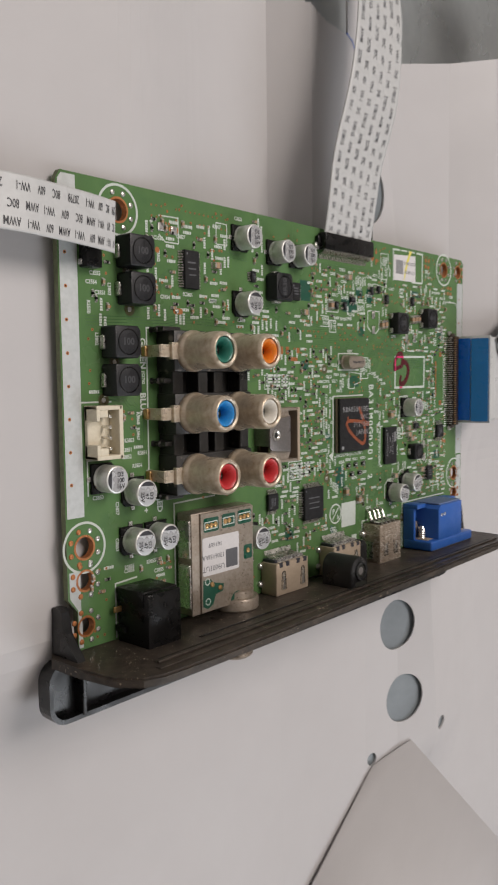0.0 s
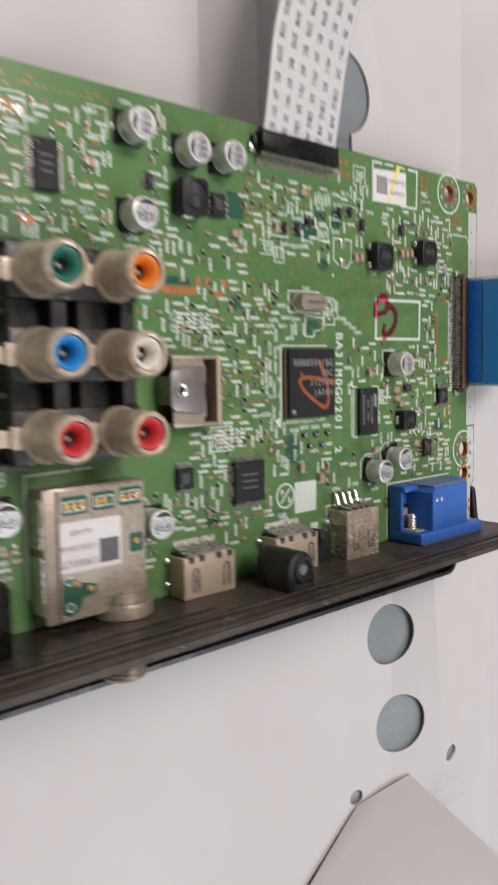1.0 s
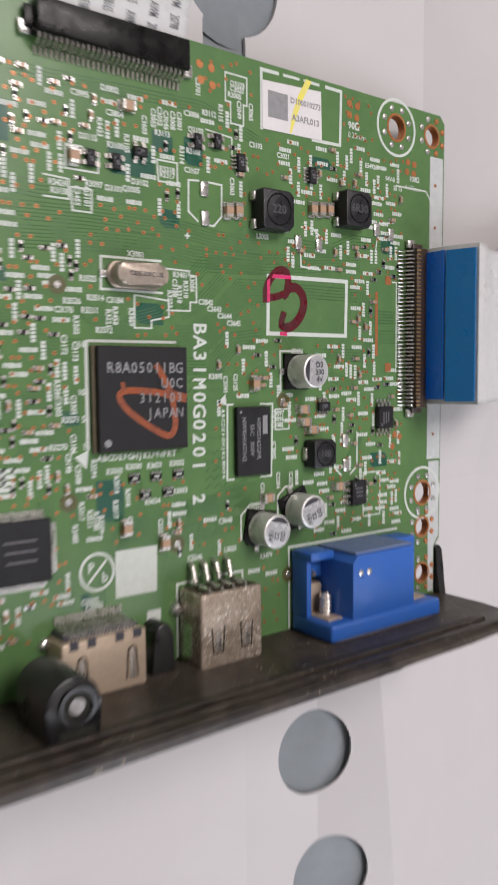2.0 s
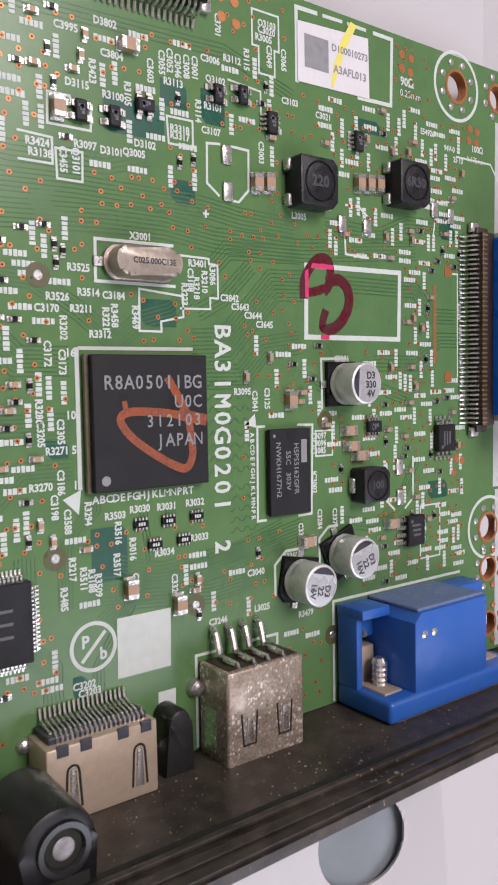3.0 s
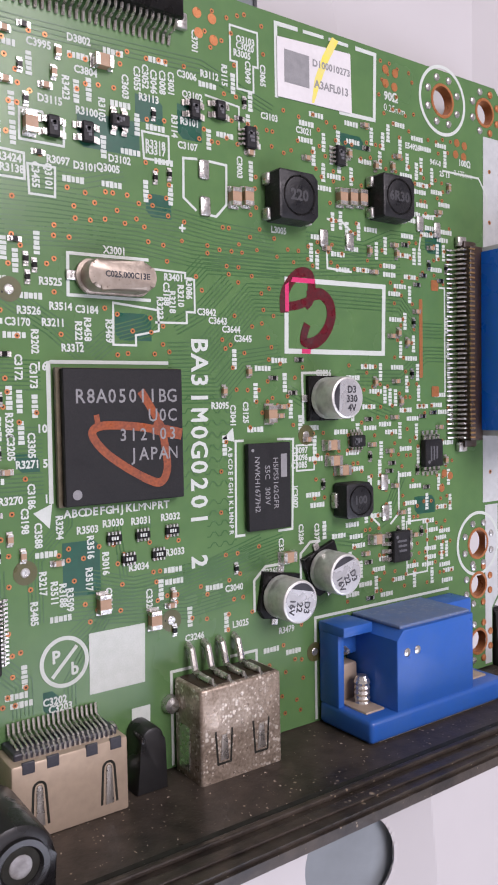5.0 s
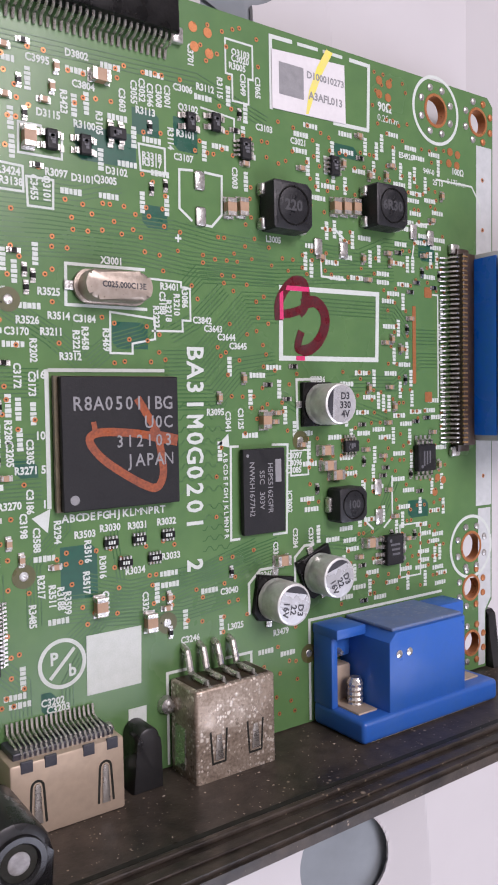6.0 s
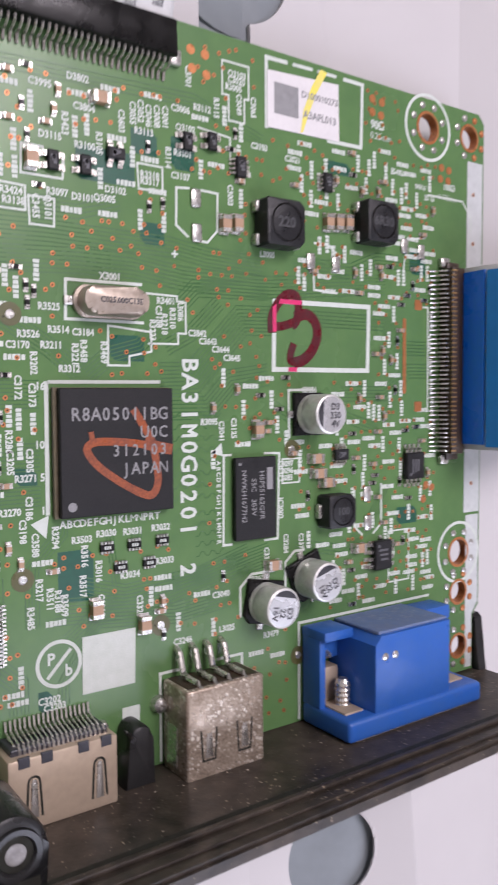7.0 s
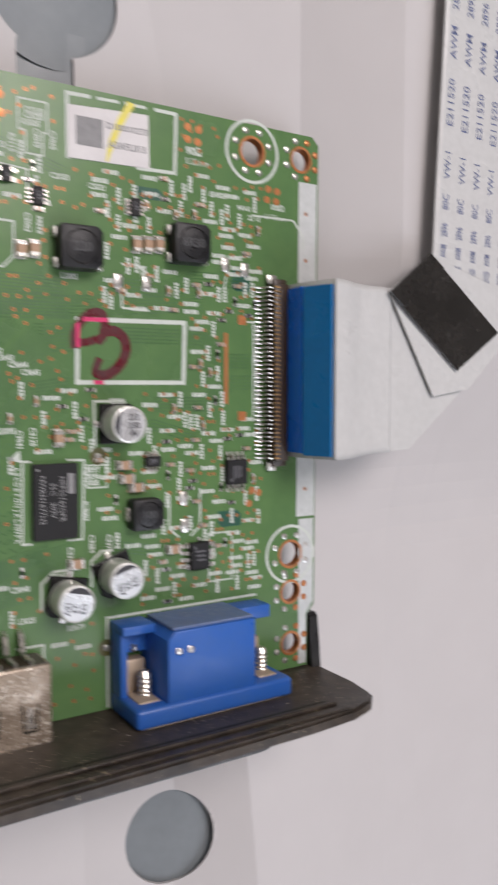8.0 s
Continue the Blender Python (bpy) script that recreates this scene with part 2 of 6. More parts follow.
def lathe(bm, profile, cx=0.0, cy=0.0, n=28, axis="Z", mat=0, cap=True, arc=None):
    """Turn a profile of (radius, height) round an axis through (cx, cy) [for axis Y: x, z]."""
    rings = []
    for r, h in profile:
        ring = []
        for i in range(n):
            a = 2 * math.pi * i / n
            if axis == "Z":
                co = (cx + r * math.cos(a), cy + r * math.sin(a), h)
            elif axis == "Y":
                co = (cx + r * math.cos(a), h, cy + r * math.sin(a))
            else:
                co = (h, cx + r * math.cos(a), cy + r * math.sin(a))
            ring.append(bm.verts.new(co))
        rings.append(ring)
    flip = axis == "Y"
    for a, b in zip(rings, rings[1:]):
        for i in range(n):
            q = (a[i], a[(i + 1) % n], b[(i + 1) % n], b[i])
            f = bm.faces.new(q[::-1] if flip else q)
            f.material_index = mat
    if cap:
        for ring, rev in ((rings[0], True), (rings[-1], False)):
            f = bm.faces.new(ring[::-1] if rev != flip else ring)
            f.material_index = mat
    return bm


def tube_path(bm, pts, r, n=6, mat=0):
    """A bent wire through pts."""
    rings = []
    for i, p in enumerate(pts):
        p = Vector(p)
        d = (Vector(pts[min(i + 1, len(pts) - 1)]) - Vector(pts[max(i - 1, 0)])).normalized()
        s = d.cross(Vector((0, 0, 1))) if abs(d.z) < 0.95 else d.cross(Vector((1, 0, 0)))
        s.normalize()
        u = s.cross(d)
        rings.append([bm.verts.new(p + r * (math.cos(2 * math.pi * k / n) * s + math.sin(2 * math.pi * k / n) * u)) for k in range(n)])
    for a, b in zip(rings, rings[1:]):
        for k in range(n):
            bm.faces.new((a[k], a[(k + 1) % n], b[(k + 1) % n], b[k])).material_index = mat
    bm.faces.new(rings[0][::-1]).material_index = mat
    bm.faces.new(rings[-1]).material_index = mat


def flat_strip(bm, pts, width, z, h=0.03, mat=0, closed=False):
    """A raised line of the given width along (x, y) points, mitred at its corners."""
    pts = [Vector(p) for p in pts]
    if (pts[0] - pts[-1]).length < 1e-6:
        pts, closed = pts[:-1], True
    n = len(pts)
    left, right = [], []
    for i, p in enumerate(pts):
        a = pts[(i - 1) % n] if closed or i else p
        b = pts[(i + 1) % n] if closed or i < n - 1 else p
        d0 = (p - a).normalized() if (p - a).length > 1e-9 else None
        d1 = (b - p).normalized() if (b - p).length > 1e-9 else None
        d0, d1 = d0 or d1, d1 or d0
        s = Vector((-(d0.y + d1.y), d0.x + d1.x))
        if s.length < 1e-6:
            s = Vector((-d1.y, d1.x))
        s.normalize()
        k = max(0.4, abs(s.dot(Vector((-d1.y, d1.x)))))
        left.append(p + s * width / 2 / k)
        right.append(p - s * width / 2 / k)
    rows = [[bm.verts.new((q[i].x, q[i].y, zz)) for q, zz in ((left, z), (left, z + h), (right, z + h), (right, z))] for i in range(n)]
    for i in range(n if closed else n - 1):
        a, b = rows[i], rows[(i + 1) % n]
        for k in range(3):
            bm.faces.new((a[k], b[k], b[k + 1], a[k + 1])).material_index = mat
    if not closed:
        bm.faces.new(rows[0]).material_index = mat
        bm.faces.new(rows[-1][::-1]).material_index = mat


def arc_points(cx, cy, r, a0=0.0, a1=360.0, n=32):
    return [(cx + r * math.cos(radians(a0 + (a1 - a0) * i / n)), cy + r * math.sin(radians(a0 + (a1 - a0) * i / n))) for i in range(n + 1)]


TEXTS = {}


def letters(text, heavy=0.032):
    """Outline mesh of a line of text in the built-in font: points and faces for a size of 1, centred."""
    key = (text, heavy)
    if key not in TEXTS:
        cu = bpy.data.curves.new("letters", "FONT")
        cu.body, cu.align_x, cu.align_y, cu.resolution_u, cu.offset = text, "CENTER", "CENTER", 2, heavy
        ob = bpy.data.objects.new("letters", cu)
        scene.collection.objects.link(ob)
        bpy.context.view_layer.update()
        me = bpy.data.meshes.new_from_object(ob.evaluated_get(bpy.context.evaluated_depsgraph_get()))
        TEXTS[key] = ([v.co.copy() for v in me.vertices], [tuple(p.vertices) for p in me.polygons])
        bpy.data.objects.remove(ob)
        bpy.data.curves.remove(cu)
        bpy.data.meshes.remove(me)
    return TEXTS[key]


def write(bm, text, x, y, z, size, turn=0.0, squeeze=1.0, place=None, mat=0, heavy=0.032):
    pts, faces = letters(text, heavy)
    c, s = math.cos(radians(turn)), math.sin(radians(turn))
    vs = []
    for p in pts:
        u, v = p.x * size * squeeze, p.y * size
        q = (x + u * c - v * s, y + u * s + v * c, z)
        vs.append(bm.verts.new(place(*q) if place else q))
    for f in faces:
        try:
            bm.faces.new([vs[k] for k in f]).material_index = mat
        except ValueError:
            pass


def polygon(bm, pts, z, mat=0):
    bm.faces.new([bm.verts.new((x, y, z)) for x, y in pts]).material_index = mat


def rounded(x0, x1, y0, y1, r, n=5):
    out = []
    for cx, cy, a in ((x1 - r, y1 - r, 0), (x0 + r, y1 - r, 90), (x0 + r, y0 + r, 180), (x1 - r, y0 + r, 270)):
        out += [(cx + r * math.cos(radians(a + 90 * i / n)), cy + r * math.sin(radians(a + 90 * i / n))) for i in range(n + 1)]
    return out

# ---------------------------------------------------------------- the unseen room and bench, added to close the place
def shell(name, x0, x1, y0, y1, z0, z1, mat):
    bm = bmesh.new()
    box(bm, x0, x1, y0, y1, z0, z1)
    return tagged(part(name, bm, mat), kind="structure")


shell("floor", -1800, 2000, -1800, 2000, -800, -750, M_FLOOR)
# Out-of-view ceiling and walls, kept pale to bounce fill light.
shell("unseen_ceiling", -1800, 2000, -1800, 2000, 1750, 1800, M_WALL)
shell("unseen_wall_west", -1850, -1800, -1800, 2000, -750, 1750, M_WALL)
shell("unseen_wall_east", 2000, 2050, -1800, 2000, -750, 1750, M_WALL)
shell("unseen_wall_south", -1800, 2000, -1850, -1800, -750, 1750, M_WALL)
shell("unseen_wall_north", -1800, 2000, 2000, 2050, -750, 1750, M_WALL)

bench = thing("workbench", "wooden workbench under the grey metal panel", "workbench", 100, 0, -750)
bm = bmesh.new()
box(bm, -700, 700, -500, 500, 700, 738, 3)
part("worktop", bm, M_WOOD, bench)
for lx in (-640, 640):
    for ly in (-440, 440):
        bm = bmesh.new()
        box(bm, lx - 30, lx + 30, ly - 30, ly + 30, 0, 700, 2)
        part("leg", bm, M_WOOD, bench)

panel = thing("metal_panel", "grey pressed steel back panel lying under the white film", "metal panel", 0, 0, -12)
bm = bmesh.new()
box(bm, -420, 560, -330, 420, 0, 8, 1.5)
part("plate", bm, M_PANEL, panel)


# ---------------------------------------------------------------- the white reflector film
def step(a, b, x):
    t = min(1.0, max(0.0, (x - a) / (b - a)))
    return t * t * (3 - 2 * t)


def along(x, knots):
    for (xa, za), (xb, zb) in zip(knots, knots[1:]):
        if x <= xb:
            return za + (zb - za) * max(0.0, (x - xa) / (xb - xa))
    return knots[-1][1]


def film_height(x, y):
    upper = along(x, ((-400, 3.0), (91, 4.5), (102.0, 13.6), (max(140.0, 159 - (y - 108) * 0.2), 10.0), (186, 17.0), (208, 28.5), (245, 29.5), (300, 28.0), (560, 12.0)))
    lower = along(x, ((-400, 3.0), (95, 4.5), (142, 7.0), (160, 7.4 + 2.6 * step(-112, -84, y)), (176.5 - (y + 52) * 0.10, 7.6 + 8.9 * step(-112, -84, y)), (222, 8.5), (560, 5.0)))
    k = step(15, 85, y)
    rise = 15.5 * step(-260, -60, x) * (1 - step(18, 70, x)) * step(-34, 4, y)
    return lower * (1 - k) + upper * k + rise


def film_mesh(bm, inside, xs, ys):
    grid = {}
    for i, x in enumerate(xs):
        for j, y in enumerate(ys):
            grid[i, j] = bm.verts.new((x, y, film_height(x, y)))
    for i in range(len(xs) - 1):
        for j in range(len(ys) - 1):
            cx, cy = (xs[i] + xs[i + 1]) / 2, (ys[j] + ys[j + 1]) / 2
            if inside(cx, cy):
                bm.faces.new((grid[i, j], grid[i + 1, j], grid[i + 1, j + 1], grid[i, j + 1]))
    bmesh.ops.delete(bm, geom=[v for v in bm.verts if not v.link_faces], context="VERTS")
    for v in bm.verts:
        if v.is_boundary:
            for cx, cy, rx, ry in CUTS:
                d = math.hypot((v.co.x - cx) / rx, (v.co.y - cy) / ry)
                if abs(d - 1) * min(rx, ry) < 0.75:
                    v.co.x, v.co.y = cx + (v.co.x - cx) / d, cy + (v.co.y - cy) / d
            edge = 168 + (v.co.x - 146) * 0.235
            if v.co.x >= 146 and -1 < v.co.y - edge + 6 < 14 and v.co.y < 300:
                v.co.y = edge


CUTS = ((158.7, -37.8, 8.7, 9.7), (162.7, -67.8, 9.1, 9.5), (145.4, -87.3, 2.5, 2.4), (185.4, -84.0, 4.0, 2.5), (137.0, 122.5, 12.2, 11.5), (131.0, 162, 3.0, 7.5))


def in_film(x, y):
    for cx, cy, rx, ry in CUTS:
        if ((x - cx) / rx) ** 2 + ((y - cy) / ry) ** 2 < 1:
            return False
    if 130 < x < 140.6 and 104 < y < 122:
        return False
    if 40 < x < 124.5 and y > 170.3 + 0.0125 * max(0, 116 - x) ** 2:
        return False
    if x >= 146 and y > 168 + (x - 146) * 0.235:
        return False
    return True


film = thing("reflector_film", "creased white plastic reflector film with round holes", "reflector film", 0, 0, 0)
bm = bmesh.new()
fine = [60 + 0.5 * i for i in range(281)]
xs = [-400 + 20 * i for i in range(15)] + [-104 + 4 * i for i in range(41)] + fine + [205 + 12 * i for i in range(25)]
ys = [-310 + 10 * i for i in range(21)] + [-100 + 0.5 * i for i in range(161)] + [-15 + 5 * i for i in range(23)] + [100 + 0.5 * i for i in range(201)] + [206 + 12 * i for i in range(16)]
film_mesh(bm, in_film, xs, ys)
sheet = part("sheet", bm, M_SHEET, film)
thick = sheet.modifiers.new("thickness", "SOLIDIFY")
thick.thickness, thick.offset = 0.0007, -1

# grey steel showing through the holes, a little below the film
for cx, cy, rx, ry in CUTS[:5]:
    bm = bmesh.new()
    polygon(bm, [(cx + (rx + 2) * math.cos(a / 16 * math.pi), cy + (ry + 2) * math.sin(a / 16 * math.pi)) for a in range(32)], 0)
    for v in bm.verts:
        v.co.z = film_height(cx, cy) + (film_height(cx + rx, cy) - film_height(cx - rx, cy)) / (2 * rx) * (v.co.x - cx) - (0.9 if cy > 0 else 1.0)
    part("backing", bm, M_BACKING, film, "grey steel seen through the round hole")
bm = bmesh.new()
polygon(bm, [(127, 100), (143, 100), (143, 116), (127, 116)], 10.2)
part("backing", bm, M_BACKING, film, "grey steel seen through the slot")


def flap(name, pts, label):
    f = thing(name, label, "film flap", 0, 0, 0)
    bm = bmesh.new()
    low = [bm.verts.new(p) for p in pts]
    bm.faces.new(low)
    bmesh.ops.triangulate(bm, faces=bm.faces)
    ob = soft(part("flap_sheet", bm, M_SHEET, f), 60)
    m = ob.modifiers.new("thickness", "SOLIDIFY")
    m.thickness, m.offset = 0.0006, -1
    return f


flap("film_flap", [(145.4, -89.5, 8.2), (107.8, -119, 7.2), (-4, -207.5, 6.4), (77, -343, 14), (489, -387, 16), (271.5, -186, 13), (166, -85.5, 12.8)], "folded triangular corner flap of white film")

# ---------------------------------------------------------------- the circuit board
X0, X1, Y0, Y1 = -0.8, 186.0, -2.9, 102.0
HOLES = ((15.9, 95.8, 2.5), (4.0, 20.1, 2.4), (4.0, 12.6, 2.1), (3.9, 2.2, 2.0), (170.6, 97.0, 2.4), (181.8, 97.2, 2.1), (179.5, 20.2, 2.4), (179.5, 12.6, 2.0), (179.6, 2.2, 2.0))
board = thing("circuit_board", "green television main circuit board packed with small parts", "circuit board", 0, 0, BOARD - 1.6)
outline = [(1.6, Y0), (1.6, 6.0), (X0, 9.0), (X0, Y1 - 2.0), (0.4, Y1), (X1 - 1.5, Y1), (X1, Y1 - 1.5), (X1 - 0.6, 9.5), (183.6, 7.5), (183.6, Y0)]
bm = bmesh.new()
loops = [[bm.verts.new((x, y, 1.6)) for x, y in outline]]
for hx, hy, hr in HOLES:
    loops.append([bm.verts.new((x, y, 1.6)) for x, y in arc_points(hx, hy, hr, 0, 360, 24)[:-1]])
edges = [bm.edges.new((lp[i], lp[(i + 1) % len(lp)])) for lp in loops for i in range(len(lp))]
bmesh.ops.triangle_fill(bm, use_beauty=True, use_dissolve=False, edges=edges, normal=(0, 0, 1))
for f in list(bm.faces):
    c = f.calc_center_median()
    if any((c.x - hx) ** 2 + (c.y - hy) ** 2 < (hr * 0.97) ** 2 for hx, hy, hr in HOLES):
        bm.faces.remove(f)
top_faces = list(bm.faces)
ext = bmesh.ops.extrude_face_region(bm, geom=top_faces)
for v in [g for g in ext["geom"] if isinstance(g, bmesh.types.BMVert)]:
    v.co.z -= 1.6
bmesh.ops.recalc_face_normals(bm, faces=bm.faces)
for f in bm.faces:
    f.material_index = 1 if abs(f.normal.z) < 0.5 else 0
part("laminate", bm, [M_PCB, M_EDGE], board)
ZB = 1.6

# tinned ground strips along both short edges
STRIPS = ([(-0.4, 27), (4.2, 27), (4.2, 101.4), (0.6, 101.4), (-0.4, 100)], [(180.9, 27.5), (185.3, 27.5), (185.6, 93), (181.3, 93)], [(181.5, -2.4), (183.4, -2.4), (183.4, 7.8), (185.1, 10), (185.1, 27), (181.5, 27)], [(1.8, -2.4), (3.0, -2.4), (2.6, 7), (2.6, 15), (-0.3, 15), (-0.3, 9.3), (1.8, 6.2)])
for pts in STRIPS:
    bm = bmesh.new()
    polygon(bm, pts, ZB + 0.04)
    part("ground_strip", bm, M_RAIL, board, "tinned ground strip along the edge")

# mounting holes: silkscreen ring, copper land, plated rim and solder dots
for k, (hx, hy, hr) in enumerate(HOLES):
    ring = k in (0, 1, 4, 6)
    bm = bmesh.new()
    lathe(bm, [(hr + 0.5, ZB + 0.02), (hr + 0.45, ZB + 0.09), (hr, ZB + 0.09), (hr - 0.12, ZB - 1.5)], hx, hy, 32, cap=False)
    soft(part("hole_land", bm, M_COPPER, board, "copper-plated screw hole"))
    for i in range(8):
        bm = bmesh.new()
        a = radians(22 + 45 * i)
        lathe(bm, [(0.66, ZB + 0.05), (0.55, ZB + 0.22), (0.25, ZB + 0.32)], hx + (hr + 1.55) * math.cos(a), hy + (hr + 1.55) * math.sin(a), 10)
        soft(part("solder_dot", bm, M_COPPER if (math.cos(a) < 0.2) == (hx < 90) and k not in (0, 4, 6) else M_SOLDER, board))
    if ring:
        bm = bmesh.new()
        flat_strip(bm, arc_points(hx, hy, 5.6, 0, 360, 48), 0.55, ZB, 0.05)
        part("silkscreen_ring", bm, M_SILK, board)

# ---------------------------------------------------------------- the black port bracket
bracket = thing("port_bracket", "dusty black plastic port bracket clipped along the board edge", "port bracket", 0, 0, 5)
bm = bmesh.new()
prof = [(6.0, 2.0), (185.5, 2.0)]
prof += [(185.6, 33.0), (185.0, 36.5), (182.6, 39.0), (178, 40.6), (168, 41.4), (100, 42.5), (20, 43.6), (4.5, 43.0), (0.4, 41.4), (-3.4, 36.5), (-4.5, 30.0), (-4.9, 17.0)]
front = [bm.verts.new((x, -3.1, z)) for x, z in prof]
back = [bm.verts.new((x, -5.3, z)) for x, z in prof]
fr = bm.faces.new(front)
bm.faces.new(back[::-1])
n = len(prof)
for i in range(n):
    bm.faces.new((front[(i + 1) % n], front[i], back[i], back[(i + 1) % n]))
bmesh.ops.recalc_face_normals(bm, faces=bm.faces)
bmesh.ops.bevel(bm, geom=[e for e in bm.edges if all(v.co.z > 25 for v in e.verts) and abs(e.verts[0].co.y - e.verts[1].co.y) < 0.1], offset=0.5, segments=2, affect="EDGES")
soft(part("wall", bm, M_BRACKET, bracket), 30)
bm = bmesh.new()
box(bm, 8, 176, -3.1, -2.45, 36.6, 37.5, 0.2)
part("ledge", bm, M_BRACKET, bracket)
# Raised dark strips stand in for the shade in the wall's grooves.
bm = bmesh.new()
box(bm, 26, 66, -3.1, -2.8, 31.5, 32.0, 0.1)
part("groove_shade", bm, M_BRACKET_IN, bracket)
bm = bmesh.new()
box(bm, 10, 175, -3.1, -3.0, 34.9, 36.5, 0.03)
part("groove_shade", bm, M_HOLE_SHADE, bracket)
bm = bmesh.new()
box(bm, 6, 177, -3.1, -2.75, 38.6, 40.2, 0.15)
part("edge_strip", bm, M_BRACKET, bracket)
bm = bmesh.new()
prism(bm, rounded(-5.6, 178, -19.0, -4.9, 4.5), 12.6, 14.2)
part("flange", bm, M_BRACKET_IN, bracket)
bm = bmesh.new()
flat_strip(bm, rounded(-5.1, 177.5, -18.5, -5.4, 4.0), 1.1, 14.0, 3.0, closed=True)
part("flange_lip", bm, M_BRACKET_IN, bracket)
bm = bmesh.new()
box(bm, 3.0, 4.2, -18.5, -5.3, 14.0, 17.2, 0.3)
part("rib", bm, M_BRACKET_IN, bracket)
for x0, x1 in ((-2.9, -0.7), (184.0, 186.2)):
    bm = bmesh.new()
    prism(bm, [(-3.2, 14.5), (7.0, 14.5), (7.6, 15.2), (7.6, 17.6), (6.8, 18.4), (2.0, 18.8), (-3.2, 24.0 if x0 < 0 else 19.6)], x0, x1, 0.3)
    for v in bm.verts:
        v.co = (v.co.z, v.co.x, v.co.y)
    bmesh.ops.recalc_face_normals(bm, faces=bm.faces)
    part("clip_arm", bm, M_BRACKET_IN, bracket)
bm = bmesh.new()
prism(bm, [(107.8, -3.2), (112.4, -3.2), (112.0, 2.6)] + arc_points(110.2, 3.6, 1.7, 0, 180, 10) + [(108.4, 2.6)], 18.1, 22.2, 0.6)
soft(part("finger", bm, M_BRACKET_IN, bracket), 40)
# screw boss; its hole and recess are black shapes painted as shade
bm = bmesh.new()
prism(bm, [(83.8, -3.2), (92.0, -3.2)] + arc_points(87.9, 1.5, 4.1, 0, 180, 14), 25.0, 35.4, 0.7)
tower = soft(part("screw_boss", bm, M_BRACKET_IN, bracket), 40)
bm = bmesh.new()
lathe(bm, [(2.9, 35.3), (2.8, 35.9), (2.2, 35.9), (1.95, 35.5)], 88.3, 1.4, 28, cap=False)
soft(part("collar", bm, M_BRACKET_IN, tower))
bm = bmesh.new()
lathe(bm, [(1.95, 35.42), (1.9, 35.46)], 88.3, 1.4, 24)
part("bore_shade", bm, M_HOLE_SHADE, tower)
bm = bmesh.new()
lathe(bm, [(1.2, 35.45), (1.15, 35.5), (0.7, 35.52), (0.4, 35.47)], 88.3, 1.4, 20)
soft(part("screw", bm, M_TAB, tower, "dull zinc screw end"))
bm = bmesh.new()
box(bm, 85.6, 91.0, -3.15, -1.7, 24, 35.46, 0.05)
part("recess_shade", bm, M_HOLE_SHADE, tower)

# dust lying on the wall and its ledge
rnd = random.Random(21)
bm = bmesh.new()
for k in range(900):
    cx, cz = rnd.uniform(2, 184), rnd.uniform(18, 37)
    if k % 3 and math.sin(cx * 0.33) + math.sin(cx * 0.11 + cz) < 0.2:
        continue
    r = rnd.choice((0.045, 0.055, 0.07, 0.09, 0.14))
    a = rnd.uniform(0, 3.1)
    u, w = r * math.cos(a) * 1.6, r * math.sin(a) * 1.6
    y = -3.06
    vs = [bm.verts.new(p) for p in ((cx - u, y, cz - w), (cx + w * 0.5, y, cz - u * 0.5), (cx + u, y, cz + w), (cx - w * 0.5, y, cz + u * 0.5), (cx, y + r * 0.8, cz))]
    for q in range(4):
        bm.faces.new((vs[q], vs[(q + 1) % 4], vs[4]))
bmesh.ops.recalc_face_normals(bm, faces=bm.faces)
part("dust_fleck", bm, M_DUST, bracket, "pale dust flecks", "stuff")

# blue pen line by the cut-out
bm = bmesh.new()
flat_strip(bm, [(123.5, 171.0), (126.8, 169.4), (128.6, 166.8), (130.1, 163.7)], 0.45, film_height(127, 168) + 0.35, 0.05)
part("pen_line", bm, material("blue_pen_ink", (0.05, 0.16, 0.55), 0.5), film, "blue pen line")

# ---------------------------------------------------------------- things on the board
def can_capacitor(x, y, turn, print_lines, d=6.3, h=5.6):
    """Surface-mount electrolytic: black foot, bulged aluminium can, printed dark half, two leads."""
    t = thing("electrolytic_capacitor", "silver aluminium can capacitor with a printed dark half", "capacitor", x, y, BOARD, turn, "can capacitors on the board")
    r = d / 2
    bm = bmesh.new()
    s = r + 0.25
    prism(bm, [(-s, -s), (s - 1.1, -s), (s, -s + 1.1), (s, s - 1.1), (s - 1.1, s), (-s, s)], 0.05, 0.75, 0.15)
    part("foot", bm, M_BLACK, t)
    for sx in (-1, 1):
        bm = bmesh.new()
        box(bm, sx * (s + 0.35) - 0.65, sx * (s + 0.35) + 0.65, -0.55, 0.55, 0.05, 0.35, 0.1)
        part("lead", bm, M_SOLDER, t)
    bm = bmesh.new()
    prof = [(r * 0.93, 0.7), (r, 0.95), (r, 1.35), (r * 0.955, 1.6), (r * 0.955, 1.85), (r, 2.1), (r, h - 0.35), (r * 0.965, h - 0.1), (r * 0.9, h)]
    lathe(bm, prof, 0, 0, 36)
    can = soft(part("can", bm, M_ALU, t), 40)
    bm = bmesh.new()
    lathe(bm, [(r * 0.88, h + 0.004), (r * 0.87, h + 0.03)], 0, 0, 36)
    part("top", bm, M_CANTOP, can)
    bm = bmesh.new()
    polygon(bm, arc_points(0, 0, r * 0.86, 125, 235, 16)[:-1], h + 0.045)
    for i, line in enumerate(print_lines):
        write(bm, line, 0.75, 1.15 - 1.35 * i, h + 0.045, 1.45)
    part("print", bm, M_INK, can)
    return t


